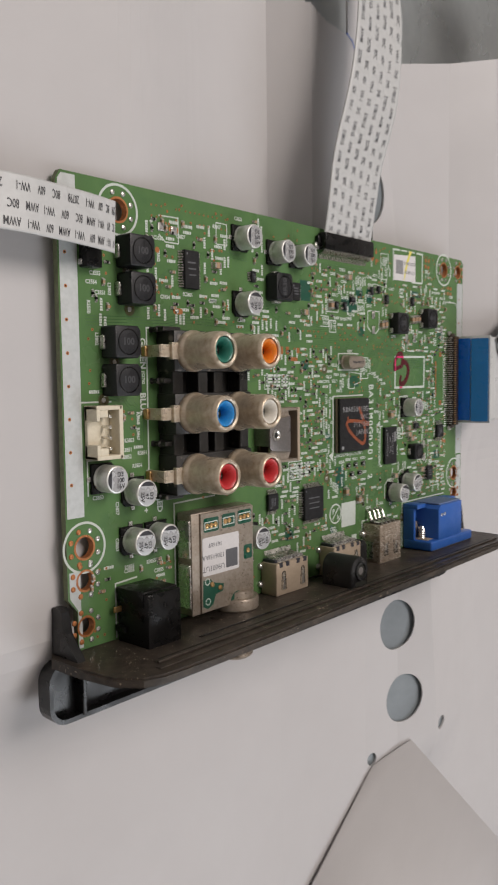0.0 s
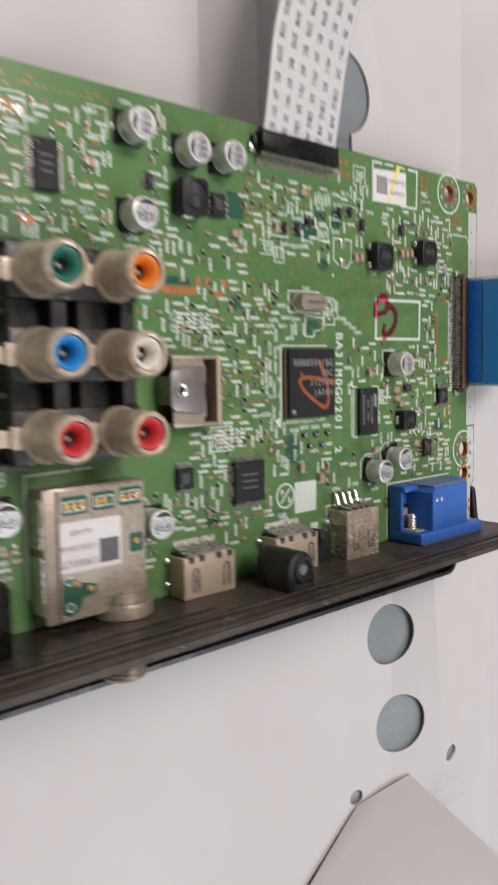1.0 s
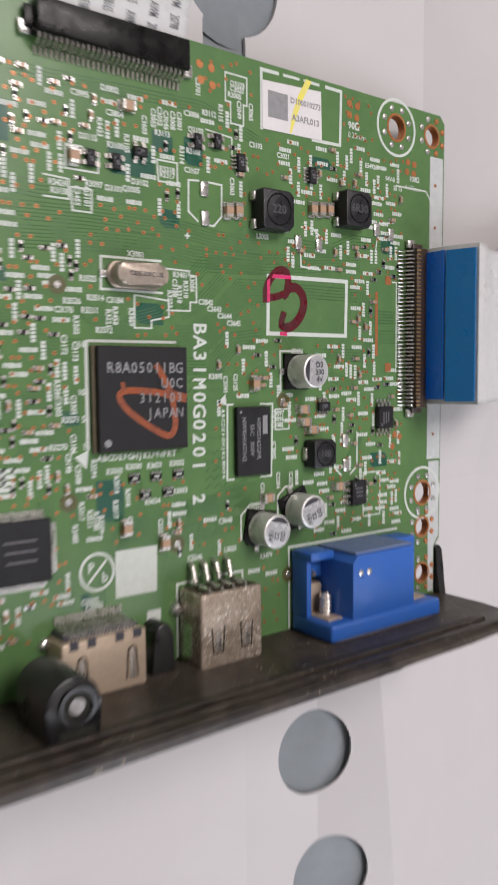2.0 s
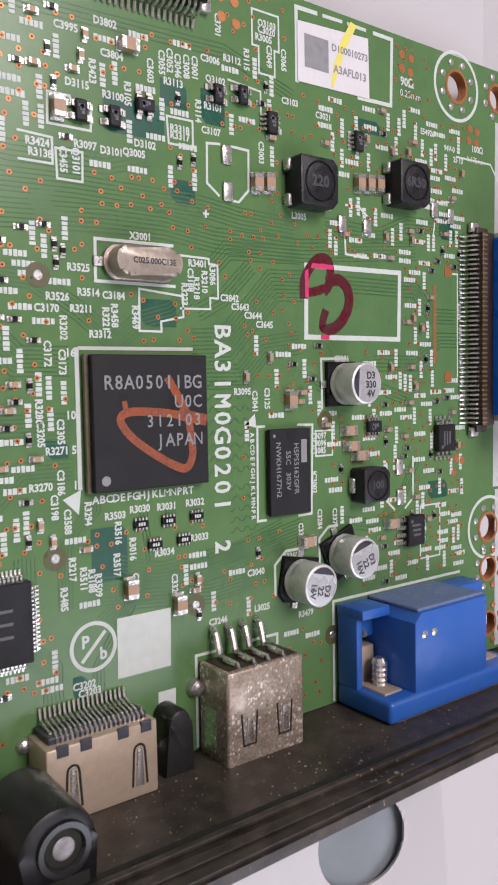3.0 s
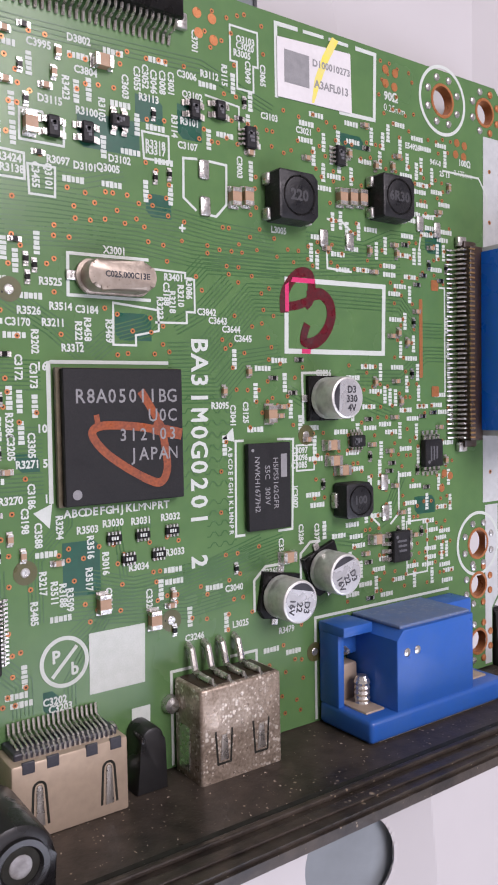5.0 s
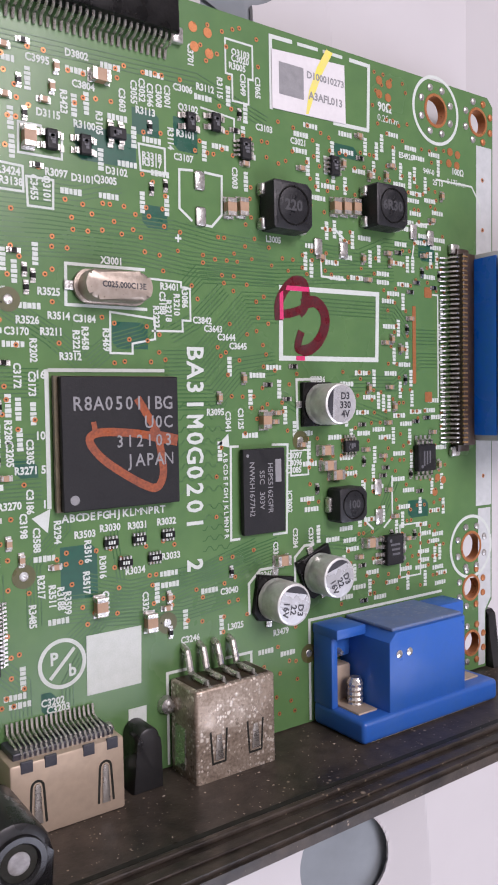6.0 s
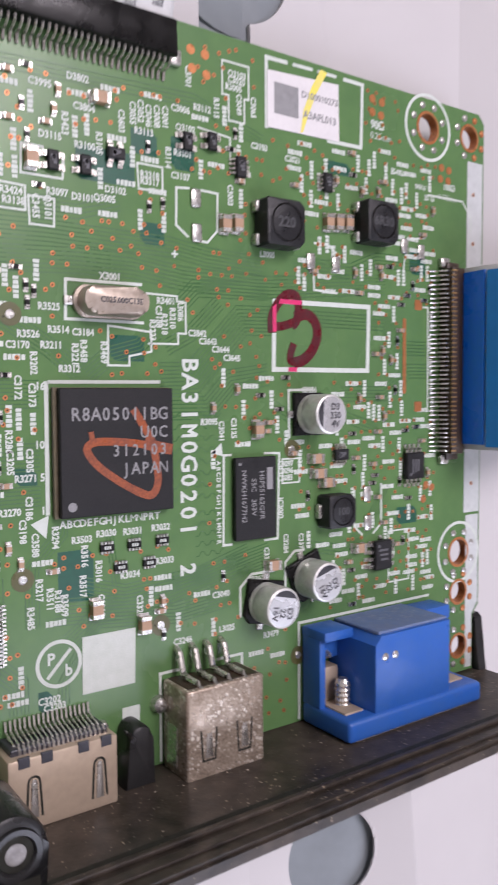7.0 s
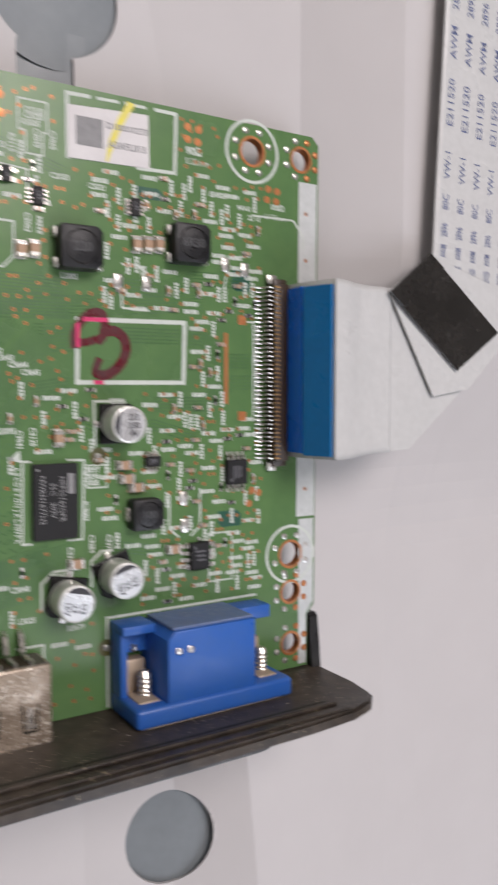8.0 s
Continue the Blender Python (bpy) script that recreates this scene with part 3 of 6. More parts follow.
for args in ((57.0, 94.4, 0, ("D3", "330", "16V")), (57.0, 77.2, -90, ("D3", "330", "4V")), (71.2, 92.2, 0, ("D3", "330", "16V")), (81.2, 92.3, 0, ("D3", "330", "16V")),
             (9.4, 35.2, 0, ("D3", "100", "16V")), (18.0, 31.2, -90, ("D3", "47", "25V")), (17.2, 19.8, -90, ("D3", "47", "25V")), (24.8, 19.9, -90, ("D3", "47", "25V")),
             (59.0, 14.2, -90, ("D3", "22", "16V")), (143.0, 46.8, 0, ("D3", "330", "4V")), (133.5, 17.9, -100, ("D3", "22", "16V")), (142.3, 20.6, -70, ("D3", "22", "16V"))):
    can_capacitor(*args)


def power_inductor(x, y, turn, sx, sy, h, text, style):
    t = thing("power_inductor", style, "inductor", x, y, BOARD, turn, "power inductors on the board")
    bm = bmesh.new()
    c = 0.9
    a, b = sx / 2, sy / 2
    prism(bm, [(-a, -b + c * 0.4), (-a + c * 0.4, -b), (a - c, -b), (a, -b + c), (a, b - c), (a - c, b), (-a + c * 0.4, b), (-a, b - c * 0.4)], 0.25, h, 0.35)
    body = soft(part("core", bm, M_FERRITE, t), 30)
    bm = bmesh.new()
    n = 28
    lathe(bm, [(a * 0.80, h - 0.05), (a * 0.80, h + 0.10), (a * 0.74, h + 0.10), (a * 0.72, h - 0.02)], 0, 0, n, cap=False)
    soft(part("groove_ring", bm, M_BLACK, body))
    bm = bmesh.new()
    write(bm, text, 0, 0, h + 0.03, sx * 0.30)
    part("print", bm, M_FAINT, body)
    split = "bright solder ends" in style
    for s in (-1, 1):
        for u, v in (((-b * 0.95, -b * 0.45), (b * 0.45, b * 0.95)) if split else ((-b * 0.45, b * 0.45),)):
            bm = bmesh.new()
            box(bm, s * a - 0.55, s * a + 0.65, u, v, 0.03, min(1.6, h * 0.4), 0.3, 3)
            soft(part("terminal", bm, M_SOLDER, t))


BIG = "charcoal ferrite power inductor with tinned terminals"
for x, y, tx in ((18.6, 86.4, "100"), (18.7, 78.0, "100"), (13.8, 65.8, "100"), (13.8, 57.3, "100")):
    power_inductor(x, y, 0, 7.4, 7.2, 5.2, tx, BIG)
power_inductor(71.0, 82.6, 90, 7.6, 7.0, 4.2, "6R30", "dark grey square inductor beside a small chip")
power_inductor(136.0, 75.6, 0, 7.2, 7.0, 3.6, "220", "black square inductor with bright solder ends")
power_inductor(156.3, 78.2, 0, 7.0, 6.8, 3.6, "6R30", "dark grey square inductor with bright solder ends")
power_inductor(147.6, 31.0, 0, 5.8, 5.4, 3.2, "100", "small black inductor with one bright solder end")


def leaded_chip(name, label, x, y, turn, w, l, h, pins, pitch, four=False, lead=1.3):
    t = thing(name, label, "chip", x, y, BOARD, turn, "leaded chips on the board")
    bm = bmesh.new()
    box(bm, -w / 2, w / 2, -l / 2, l / 2, 0.2, h, 0.14, 1)
    body = part("package", bm, M_CHIP, t)
    bm = bmesh.new()
    lathe(bm, [(0.3, h + 0.005), (0.28, h + 0.02)], -w / 2 + 0.8, l / 2 - 0.9, 12)
    for i in range(3):
        box(bm, -w * 0.3 + 0.2 * i, w * 0.25, l * (0.18 - 0.16 * i) - 0.18, l * (0.18 - 0.16 * i) + 0.18, h + 0.004, h + 0.02)
    part("marking", bm, M_GREY_INK, body)
    sides = ((0, w / 2, pins, l),) + (((90, l / 2, pins, w),) if four else ())
    for base, reach, count, span in sides:
        for flip in (0, 180):
            m = Matrix.Rotation(radians(base + flip), 4, "Z")
            for i in range(count):
                k = (i - (count - 1) / 2) * pitch
                pr = bmesh.new()
                for za, zb, ra, rb in ((h * 0.45, h * 0.45 + 0.16, reach - 0.05, reach + lead * 0.45), (0.12, h * 0.45 + 0.16, reach + lead * 0.35, reach + lead * 0.55), (0.06, 0.24, reach + lead * 0.35, reach + lead)):
                    start = len(pr.verts)
                    made = bmesh.ops.create_cube(pr, size=1.0)["verts"]
                    for v in made:
                        v.co = m @ Vector((ra + (v.co.x + 0.5) * (rb - ra), k + v.co.y * pitch * 0.5, za + (v.co.z + 0.5) * (zb - za)))
                part("pin", pr, M_LEAD, t)
    return t


leaded_chip("driver_chip", "narrow black chip with fine tinned pins", 38.0, 84.4, 0, 5.0, 9.4, 1.3, 14, 0.65)
leaded_chip("audio_chip", "square black flat chip with pins on four sides", 87.5, 19.8, 0, 9.4, 9.6, 1.5, 16, 0.5, True)
leaded_chip("small_chip", "small black chip with short pins", 68.8, 22.4, 90, 4.6, 4.4, 1.2, 8, 0.5)
leaded_chip("regulator_chip", "small black eight-pin chip beside the inductor", 79.6, 82.2, 0, 3.9, 5.0, 1.4, 4, 1.27, lead=1.6)
leaded_chip("memory_chip", "small black eight-pin chip near the board edge", 158.6, 22.3, 0, 3.9, 5.0, 1.4, 4, 1.27, lead=1.6)
leaded_chip("switch_chip", "small square black chip by the ribbon socket", 166.6, 37.3, 90, 4.6, 4.4, 1.3, 4, 1.1, lead=1.5)
for x, y, tr in ((129.7, 83.4, 0), (146.6, 83.7, 0), (61.6, 84.8, 0), (149.5, 40.0, 90)):
    leaded_chip("transistor_chip", "tiny black transistor package", x, y, tr, 1.8, 3.0, 1.0, 4, 0.65, lead=0.9)

for x, y, tr in ((100.7, 79.6, 0), (105.1, 79.7, 0), (109.5, 81.9, 90), (120.6, 85.5, 0), (124.7, 86.2, 0)):
    leaded_chip("small_transistor", "tiny black transistor with bright solder ends", x, y, tr, 1.5, 2.5, 1.0, 2, 1.5, lead=1.0)

# large ball-grid processor
cpu = thing("processor_chip", "large square black processor chip with an orange marker scribble", "chip", 108.5, 42.4, BOARD)
bm = bmesh.new()
box(bm, -8.6, 8.5, -8.5, 8.5, 0.35, 0.95, 0.03, 1)
part("substrate", bm, M_SUBSTRATE, cpu, "brown laminate edge of the package")
bm = bmesh.new()
box(bm, -8.1, 8.4, -8.4, 8.4, 0.95, 1.95, 0.10, 1)
body = part("package", bm, M_CHIP, cpu)
bm = bmesh.new()
for i in range(18):
    for j in range(18):
        if i in (0, 17) or j in (0, 17):
            lathe(bm, [(0.2, 0.0), (0.32, 0.2), (0.2, 0.37)], -7.65 + 0.9 * i, -7.65 + 0.9 * j, 6)
part("solder_ball", bm, M_SOLDER, cpu, kind="stuff")
bm = bmesh.new()
for tx, px, py, s in (("R8A05011BG", 0.2, 4.9, 2.45), ("U0C", 5.0, 2.4, 2.3), ("312103", 3.1, 0.0, 2.2), ("JAPAN", 3.9, -2.5, 2.3)):
    for i, ch in enumerate(reversed(tx)):
        write(bm, ch, 6.8 - 1.42 * i, py, 2.012, s, 0, 0.9, heavy=0.0 if ch == "N" else 0.012)
lathe(bm, [(0.62, 1.952), (0.58, 1.966)], -6.6, -7.0, 20)
part("marking", bm, M_GREY, body)
bm = bmesh.new()
scrib = [(2.3, 5.6), (3.6, 3.6), (5.0, 1.2), (5.7, -1.8), (5.9, -4.6), (4.9, -6.2), (2.8, -5.6), (-0.6, -3.6), (-3.2, -1.6), (-4.5, 0.4), (-3.2, 1.3), (0.5, 1.2), (4.0, 0.7), (7.4, -0.1)]
smooth = []
for i in range(len(scrib) - 1):
    p = [scrib[max(0, min(len(scrib) - 1, i + k))] for k in (-1, 0, 1, 2)]
    for s in range(6):
        u = s / 6
        smooth.append(tuple(0.5 * (2 * p[1][k] + (p[2][k] - p[0][k]) * u + (2 * p[0][k] - 5 * p[1][k] + 4 * p[2][k] - p[3][k]) * u * u + (3 * p[1][k] - p[0][k] - 3 * p[2][k] + p[3][k]) * u ** 3) for k in (0, 1)))
flat_strip(bm, smooth[:38], 1.1, 1.955, 0.012)
flat_strip(bm, smooth[37:], 1.05, 1.965, 0.012)
flat_strip(bm, [(3.9, 0.85), (5.6, 0.45), (8.2, -0.1)], 1.5, 1.975, 0.012)
flat_strip(bm, [(-3.9, 2.7), (-3.6, 1.0)], 0.7, 1.985, 0.012)
part("marker_scribble", bm, M_ORANGE_PEN, body, "orange felt-pen scribble")

# memory chip
ram = thing("memory_chip", "flat black rectangular memory chip with white print", "chip", 131.8, 34.2, BOARD)
bm = bmesh.new()
box(bm, -3.8, 3.8, -6.25, 6.25, 0.3, 1.1, 0.06, 1)
body = part("package", bm, M_CHIP, ram)
bm = bmesh.new()
for tx, px, py, s in (("H5PS5162GFR", 1.0, 0.4, 1.25), ("S5C   303V", -0.5, 0.2, 1.25), ("NWKH1677H2", -2.3, 0.4, 1.25)):
    write(bm, tx, px, py, 1.115, s, -90, 1.0, heavy=0.008)
box(bm, 2.0, 3.1, 1.2, 4.6, 1.105, 1.115)
lathe(bm, [(0.25, 1.1), (0.22, 1.115)], -3.0, 5.3, 12)
part("marking", bm, M_GREY, body)

# crystal
xtal = thing("crystal", "oval steel crystal can lying in a white outline", "crystal", 108.2, 62.2, BOARD)
bm = bmesh.new()
oval = [(4.6 * (1 if math.cos(a) > 0 else -1) * 0.62 + 1.75 * math.cos(a), 1.95 * math.sin(a)) for a in [2 * math.pi * i / 36 for i in range(36)]]
prism(bm, [(x * 1.12, y * 1.12) for x, y in oval], 0.3, 0.75, 0.1)
prism(bm, oval, 0.7, 3.2, 0.55)
soft(part("can", bm, M_NICKEL, xtal))
bm = bmesh.new()
write(bm, "C025.000C13E", 0.6, 0, 3.215, 1.05, 0, 0.95)
part("marking", bm, M_INK, xtal)
bm = bmesh.new()
box(bm, -6.3, -4.9, -0.6, 0.6, 0.05, 0.4, 0.12)
box(bm, 4.9, 6.0, -0.6, 0.6, 0.05, 0.4, 0.12)
part("lead", bm, M_SOLDER, xtal)


# ---------------------------------------------------------------- RCA jacks
def rca(x, y, hue):
    t = thing("rca_jack", f"upright tarnished phono jack with a {hue} insulator", "phono jack", x, y, BOARD, 0, "phono jacks in two columns")
    bm = bmesh.new()
    prof = [(4.9, 6.4), (5.0, 7.0), (4.95, 7.8), (4.6, 8.2), (4.42, 8.6), (4.4, 12.0), (4.34, 17.0), (4.1, 17.7), (3.6, 17.95), (3.2, 17.7), (3.12, 12.0)]
    lathe(bm, prof, 0, 0, 40, cap=False)
    soft(part("shell", bm, M_RCA, t), 50)
    bm = bmesh.new()
    lathe(bm, [(3.11, 11.0), (3.11, 17.2), (2.9, 17.4), (2.4, 17.2), (1.75, 16.0), (1.5, 15.0), (1.45, 11.0)], 0, 0, 36, cap=False)
    ins = soft(part("insulator", bm, JACK[hue], t, f"{hue} plastic insulator"), 50)
    # Near-black floor paints the bore as dark, shaded depth.
    bm = bmesh.new()
    lathe(bm, [(1.49, 14.3), (0.01, 14.3)], 0, 0, 20, cap=False)
    part("socket_bottom", bm, M_HOLE_SHADE, ins)
    bm = bmesh.new()
    lathe(bm, [(0.5, 14.2), (0.5, 14.9), (0.25, 15.1)], -0.2, 0.0, 12)
    part("contact", bm, M_LEAD, ins)
    bm = bmesh.new()
    box(bm, -6.6, -4.4, -2.0, 2.0, 5.6, 7.0, 0.2)
    box(bm, -9.4 if x < 40 else -7.2, -6.2, -1.5, 1.5, 5.4, 6.1, 0.15)
    if x < 40:
        box(bm, -9.6, -8.9, -1.4, 1.4, 0.1, 5.9, 0.15)
    part("earth_tail", bm, M_RCA, t)
    if x < 40:
        bm = bmesh.new()
        box(bm, -10.3, -8.7, -1.2, 1.2, 0.0, 1.6, 0.3)
        part("solder_joint", bm, M_BRASS, t)


block = thing("jack_block", "black plastic base under the six phono jacks", "jack base", 0, 0, BOARD)
for y in (64.0, 49.1, 34.4):
    bm = bmesh.new()
    box(bm, 26.5, 53.6, y - 4.9, y + 4.9, 0.1, 6.5, 0.4)
    soft(part("base", bm, M_RCA_BLACK, block))
for y in (56.5, 41.8):
    for x in (28.5, 37.0, 42.5, 52.0):
        bm = bmesh.new()
        box(bm, x - 1.6, x + 1.6, y - 3.2, y + 3.2, 1.1, 5.4, 0.3)
        part("web", bm, M_RCA_BLACK, block)
    bm = bmesh.new()
    box(bm, 27, 53.4, y - 3.0, y + 3.0, 0.1, 1.1, 0.1)
    part("web", bm, M_RCA_BLACK, block)
bm = bmesh.new()
for y in (69.2, 57.0, 42.0, 29.2):
    box(bm, 24.8, 30.5, y - 0.6, y + 0.6, 0.1, 4.6, 0.3)
    tube_path(bm, [(25.0, y, 0.0), (25.0, y, 2.2), (26.5, y, 3.0)], 0.8, 8)
part("latch", bm, M_RCA_BLACK, block)
for x, y, hue in ((32.0, 64.0, "green"), (48.2, 64.0, "orange"), (32.2, 49.2, "blue"), (48.2, 49.1, "white"), (32.6, 34.4, "red"), (48.2, 34.4, "red")):
    rca(x, y, hue)

# ---------------------------------------------------------------- mini shield beside the jacks
clip = thing("shielded_socket", "open tinplate shielded socket with an eyelet tab", "shielded socket", 70, 41.2, BOARD)
bm = bmesh.new()
box(bm, -7.2, 5.7, -7.2, -7.2 + 0.8, 0.1, 5.2, 0.2)
box(bm, -7.2, 5.7, 7.9 - 0.8, 7.9, 0.1, 5.2, 0.2)
soft(part("shell", bm, M_NICKEL, clip))
bm = bmesh.new()
box(bm, -7.2 + 0.3, 5.7 - 0.5, -7.2 + 0.5, 7.9 - 0.5, 0.1, 1.2)
part("mouth", bm, M_BROWN, clip)
bm = bmesh.new()
box(bm, 5.7 - 1.1, 5.7 + 0.1, -7.2 - 0.1, 7.9 + 0.1, 0.1, 5.4, 0.25)
part("rim", bm, M_HDMI, clip)
bm = bmesh.new()
prism(bm, [(-8.1, 0.6 - 3.4), (-8.1 + 0.9, 0.6 - 4.2), (0.9, 0.6 - 5.0), (0.9, 0.6 + 5.0), (-8.1 + 0.9, 0.6 + 4.2), (-8.1, 0.6 + 3.4)], 5.2, 5.8, 0.15)
box(bm, -8.1 - 0.1, -8.1 + 0.6, 0.6 - 3.0, 0.6 + 3.0, 0.1, 5.5, 0.15)
tab = soft(part("eyelet_tab", bm, M_TAB, clip))
bm = bmesh.new()
prism(bm, [(-6.9, -6.6), (1.2, -6.6), (1.2, -5.2), (1.9, -5.0), (1.9, -1.5), (1.2, -1.3), (1.2, 1.6), (1.9, 1.8), (1.9, 5.8), (1.2, 6.0), (1.2, 7.2), (-6.9, 7.2)], 4.2, 4.8, 0.1)
part("cover", bm, M_NICKEL, clip)
bm = bmesh.new()
lathe(bm, [(1.7, 5.8), (1.6, 6.1), (1.2, 6.1), (0.8, 5.85)], -5.5, 0.6, 24, cap=False)
eyelet = soft(part("eyelet", bm, M_LEAD, tab))
# Flat black disc gives the eyelet its shaded hole.
bm = bmesh.new()
lathe(bm, [(0.85, 5.82), (0.8, 5.84)], -5.5, 0.6, 16)
part("eyelet_shade", bm, M_HOLE_SHADE, tab)

# ---------------------------------------------------------------- tuner
tuner = thing("tuner_module", "dusty tinplate tuner can with a printed paper label", "tuner", 43.2, 11.6, BOARD)
bm = bmesh.new()
box(bm, -11.2, 11.2, -13.0, 12.8, 0.2, 5.4, 0.5)
can = soft(part("can", bm, M_NICKEL, tuner))
bm = bmesh.new()
prism(bm, [(-8.5, -12.6), (11.0, -12.6), (11.0, 12.4), (-8.5, 12.4)], 5.4, 6.0, 0.15)
part("lid", bm, M_NICKEL, tuner)
bm = bmesh.new()
box(bm, -11.6, -11.0, -11.0, 0.0, 0.8, 5.0, 0.2)
box(bm, -11.6, -11.0, 1.5, 11.0, 0.8, 5.0, 0.2)
part("side_spring", bm, M_LEAD, tuner)
bm = bmesh.new()
for x0, x1, y0, y1 in ((-7.6, -2.2, 7.6, 11.2), (-1.0, 4.0, 7.8, 11.4), (5.0, 10.2, 8.0, 11.6), (7.2, 10.4, -1.6, 2.2)):
    prism(bm, rounded(x0, x1, y0, y1, 0.5, 3), 6.0, 6.06)
prism(bm, [(-8.0, -4.4), (-5.5, -4.4), (-4.5, -5.4), (-0.6, -6.4), (-1.0, -8.2), (-3.6, -8.6), (-4.6, -11.0), (-6.5, -11.8), (-8.2, -11.0)], 6.0, 6.06)
prism(bm, arc_points(4.5, -12.0, 2.6, 10, 170, 12), 6.0, 6.06)
part("window", bm, M_BARE, can, "green board seen through the lid openings")
bm = bmesh.new()
for px, py in ((-6.4, 9.2), (-4.9, 9.2), (-3.4, 9.3), (0.2, 9.5), (1.7, 9.6), (6.0, 9.7), (7.5, 9.8), (9.0, 9.9), (8.8, 0.6), (-4.9, -5.9), (-2.0, -7.2)):
    lathe(bm, [(0.72, 6.06), (0.6, 6.3), (0.3, 6.4)], px, py, 10)
soft(part("pin", bm, M_BRASS, can, kind="stuff"))
bm = bmesh.new()
for x0, x1, y in ((-7.2, -2.8, 9.2), (-0.5, 3.5, 9.5), (5.4, 9.8, 9.8)):
    flat_strip(bm, [(x0, y - 0.9), (x1, y - 0.8), (x1, y + 1.0), (x0, y + 0.9)], 0.25, 6.06, 0.03, closed=True)
flat_strip(bm, arc_points(-6.5, -4.9, 0.8, 0, 360, 16), 0.25, 6.06, 0.03)
flat_strip(bm, arc_points(-6.4, -10.0, 0.8, 0, 360, 16), 0.25, 6.06, 0.03)
part("window_print", bm, M_SILK, can)
bm = bmesh.new()
prism(bm, rounded(-8.2, 5.2, -3.4, 6.3, 0.6), 6.02, 6.12)
lab = part("label", bm, M_PAPER, tuner, "white paper label with printed lettering")
bm = bmesh.new()
for tx, py, s in (("U9001UT", -1.6, 2.0), ("130615IAA", 1.3, 1.75), ("161669", 4.2, 1.65)):
    write(bm, tx, -4.3 if len(tx) > 6 else -3.6, py, 6.14, s, 180, 1.0, None, 0, 0.004)
box(bm, 0.2, 4.6, -2.5, 2.2, 6.12, 6.135)
part("label_print", bm, M_GREY_INK, lab)
bm = bmesh.new()
lathe(bm, [(4.0, -9.6), (5.0, -9.8), (5.2, -11.4), (6.3, -11.6), (6.5, -12.2), (6.5, -14.4), (6.1, -14.9), (5.0, -15.2)], 7.0, 2.6, 32, axis="Y")
soft(part("flange_nut", bm, M_NICKEL, tuner))
bm = bmesh.new()
lathe(bm, [(4.7, -15.5)] + [(4.75 - 0.25 * (i % 2), -16.0 - 0.4 * i) for i in range(30)] + [(3.6, -28.2), (3.2, -28.2), (3.0, -25.0)], 7.0, 2.6, 32, axis="Y")
part("threaded_socket", bm, M_NICKEL, tuner)


# ---------------------------------------------------------------- HDMI, USB, VGA, optical, power header
def hdmi(x):
    t = thing("hdmi_socket", "beige nickel display socket with a row of fine pins", "display socket", x, 1.6, BOARD, 0, "display sockets on the board edge")
    bm = bmesh.new()
    box(bm, -7.2, 7.2, -4.7, 4.4, 0.1, 5.9, 0.35)
    soft(part("shell", bm, M_HDMI, t))
    bm = bmesh.new()
    box(bm, -6.4, 6.4, 3.0, 5.2, 0.2, 4.6, 0.2)
    for k in (-5.2, -2.3, 2.5, 5.6):
        box(bm, k - 0.75, k + 0.75, 3.2, 4.6, 5.6, 5.97, 0.1)
    part("insert", bm, M_SLATE, t)
    for k in (-4.0, 4.6):
        # Raised dark outline painted as the shaded slot round each spring.
        bm = bmesh.new()
        flat_strip(bm, [(k - 1.0, -3.2), (k - 0.75, 1.0)] + arc_points(k, 1.2, 0.72, 180, 0, 8) + [(k + 0.75, 1.0), (k + 1.0, -3.2)], 0.3, 5.88, 0.05)
        slot = part("slot", bm, M_HOLE_SHADE, t)
        bm = bmesh.new()
        prism(bm, [(k - 0.55, -3.2), (k + 0.55, -3.2), (k + 0.38, 1.2), (k + 0.2, 1.6), (k - 0.2, 1.6), (k - 0.38, 1.2)], 5.8, 6.1, 0.12)
        soft(part("spring", bm, M_LEAD, slot))
    bm = bmesh.new()
    for i in range(19):
        k = (i - 9) * 0.62
        tube_path(bm, [(k, 4.2, 4.2), (k, 5.2, 3.4), (k, 5.5, 1.6), (k, 5.9, 0.5), (k, 7.2, 0.25)], 0.2, 5)
        tube_path(bm, [(k + 0.31, 3.3, 4.72), (k + 0.31, 5.0, 4.66), (k + 0.31, 5.3, 4.1)], 0.19, 5)
    part("pin", bm, M_LEAD, t, kind="stuff")
    for k in (-7.6, 7.6):
        for yy in (3.2, -2.0):
            bm = bmesh.new()
            lathe(bm, [(1.0, 0.05), (0.8, 0.7), (0.35, 1.0)], k, yy, 12)
            soft(part("solder_joint", bm, M_SOLDER, t))


hdmi(71.2)
hdmi(98.6)

usb = thing("usb_socket", "corroded nickel usb socket with four bent pins", "usb socket", 122.2, 2.6, BOARD)
bm = bmesh.new()
box(bm, -6.5, 6.5, -6.8, 6.9, 0.1, 6.9, 0.45, 3)
soft(part("shell", bm, M_USB, usb))
bm = bmesh.new()
box(bm, -6.9, 6.9, -7.0, -6.2, 0.1, 7.25, 0.3)
soft(part("rim", bm, M_NICKEL, usb))
for k in (-3.0, 3.0):
    # Black line on the shell imitates the shade in the spring slot.
    bm = bmesh.new()
    flat_strip(bm, [(k - 1.3, 1.0), (k - 1.0, -3.4), (k + 1.0, -3.4), (k + 1.3, 1.0)], 0.3, 6.86, 0.06)
    part("slot", bm, M_HOLE_SHADE, usb)
    bm = bmesh.new()
    prism(bm, [(k - 0.7, -3.0), (k + 0.7, -3.0), (k + 0.4, 0.5), (k - 0.4, 0.5)], 6.85, 7.1, 0.15)
    soft(part("spring", bm, M_LEAD, usb))
bm = bmesh.new()
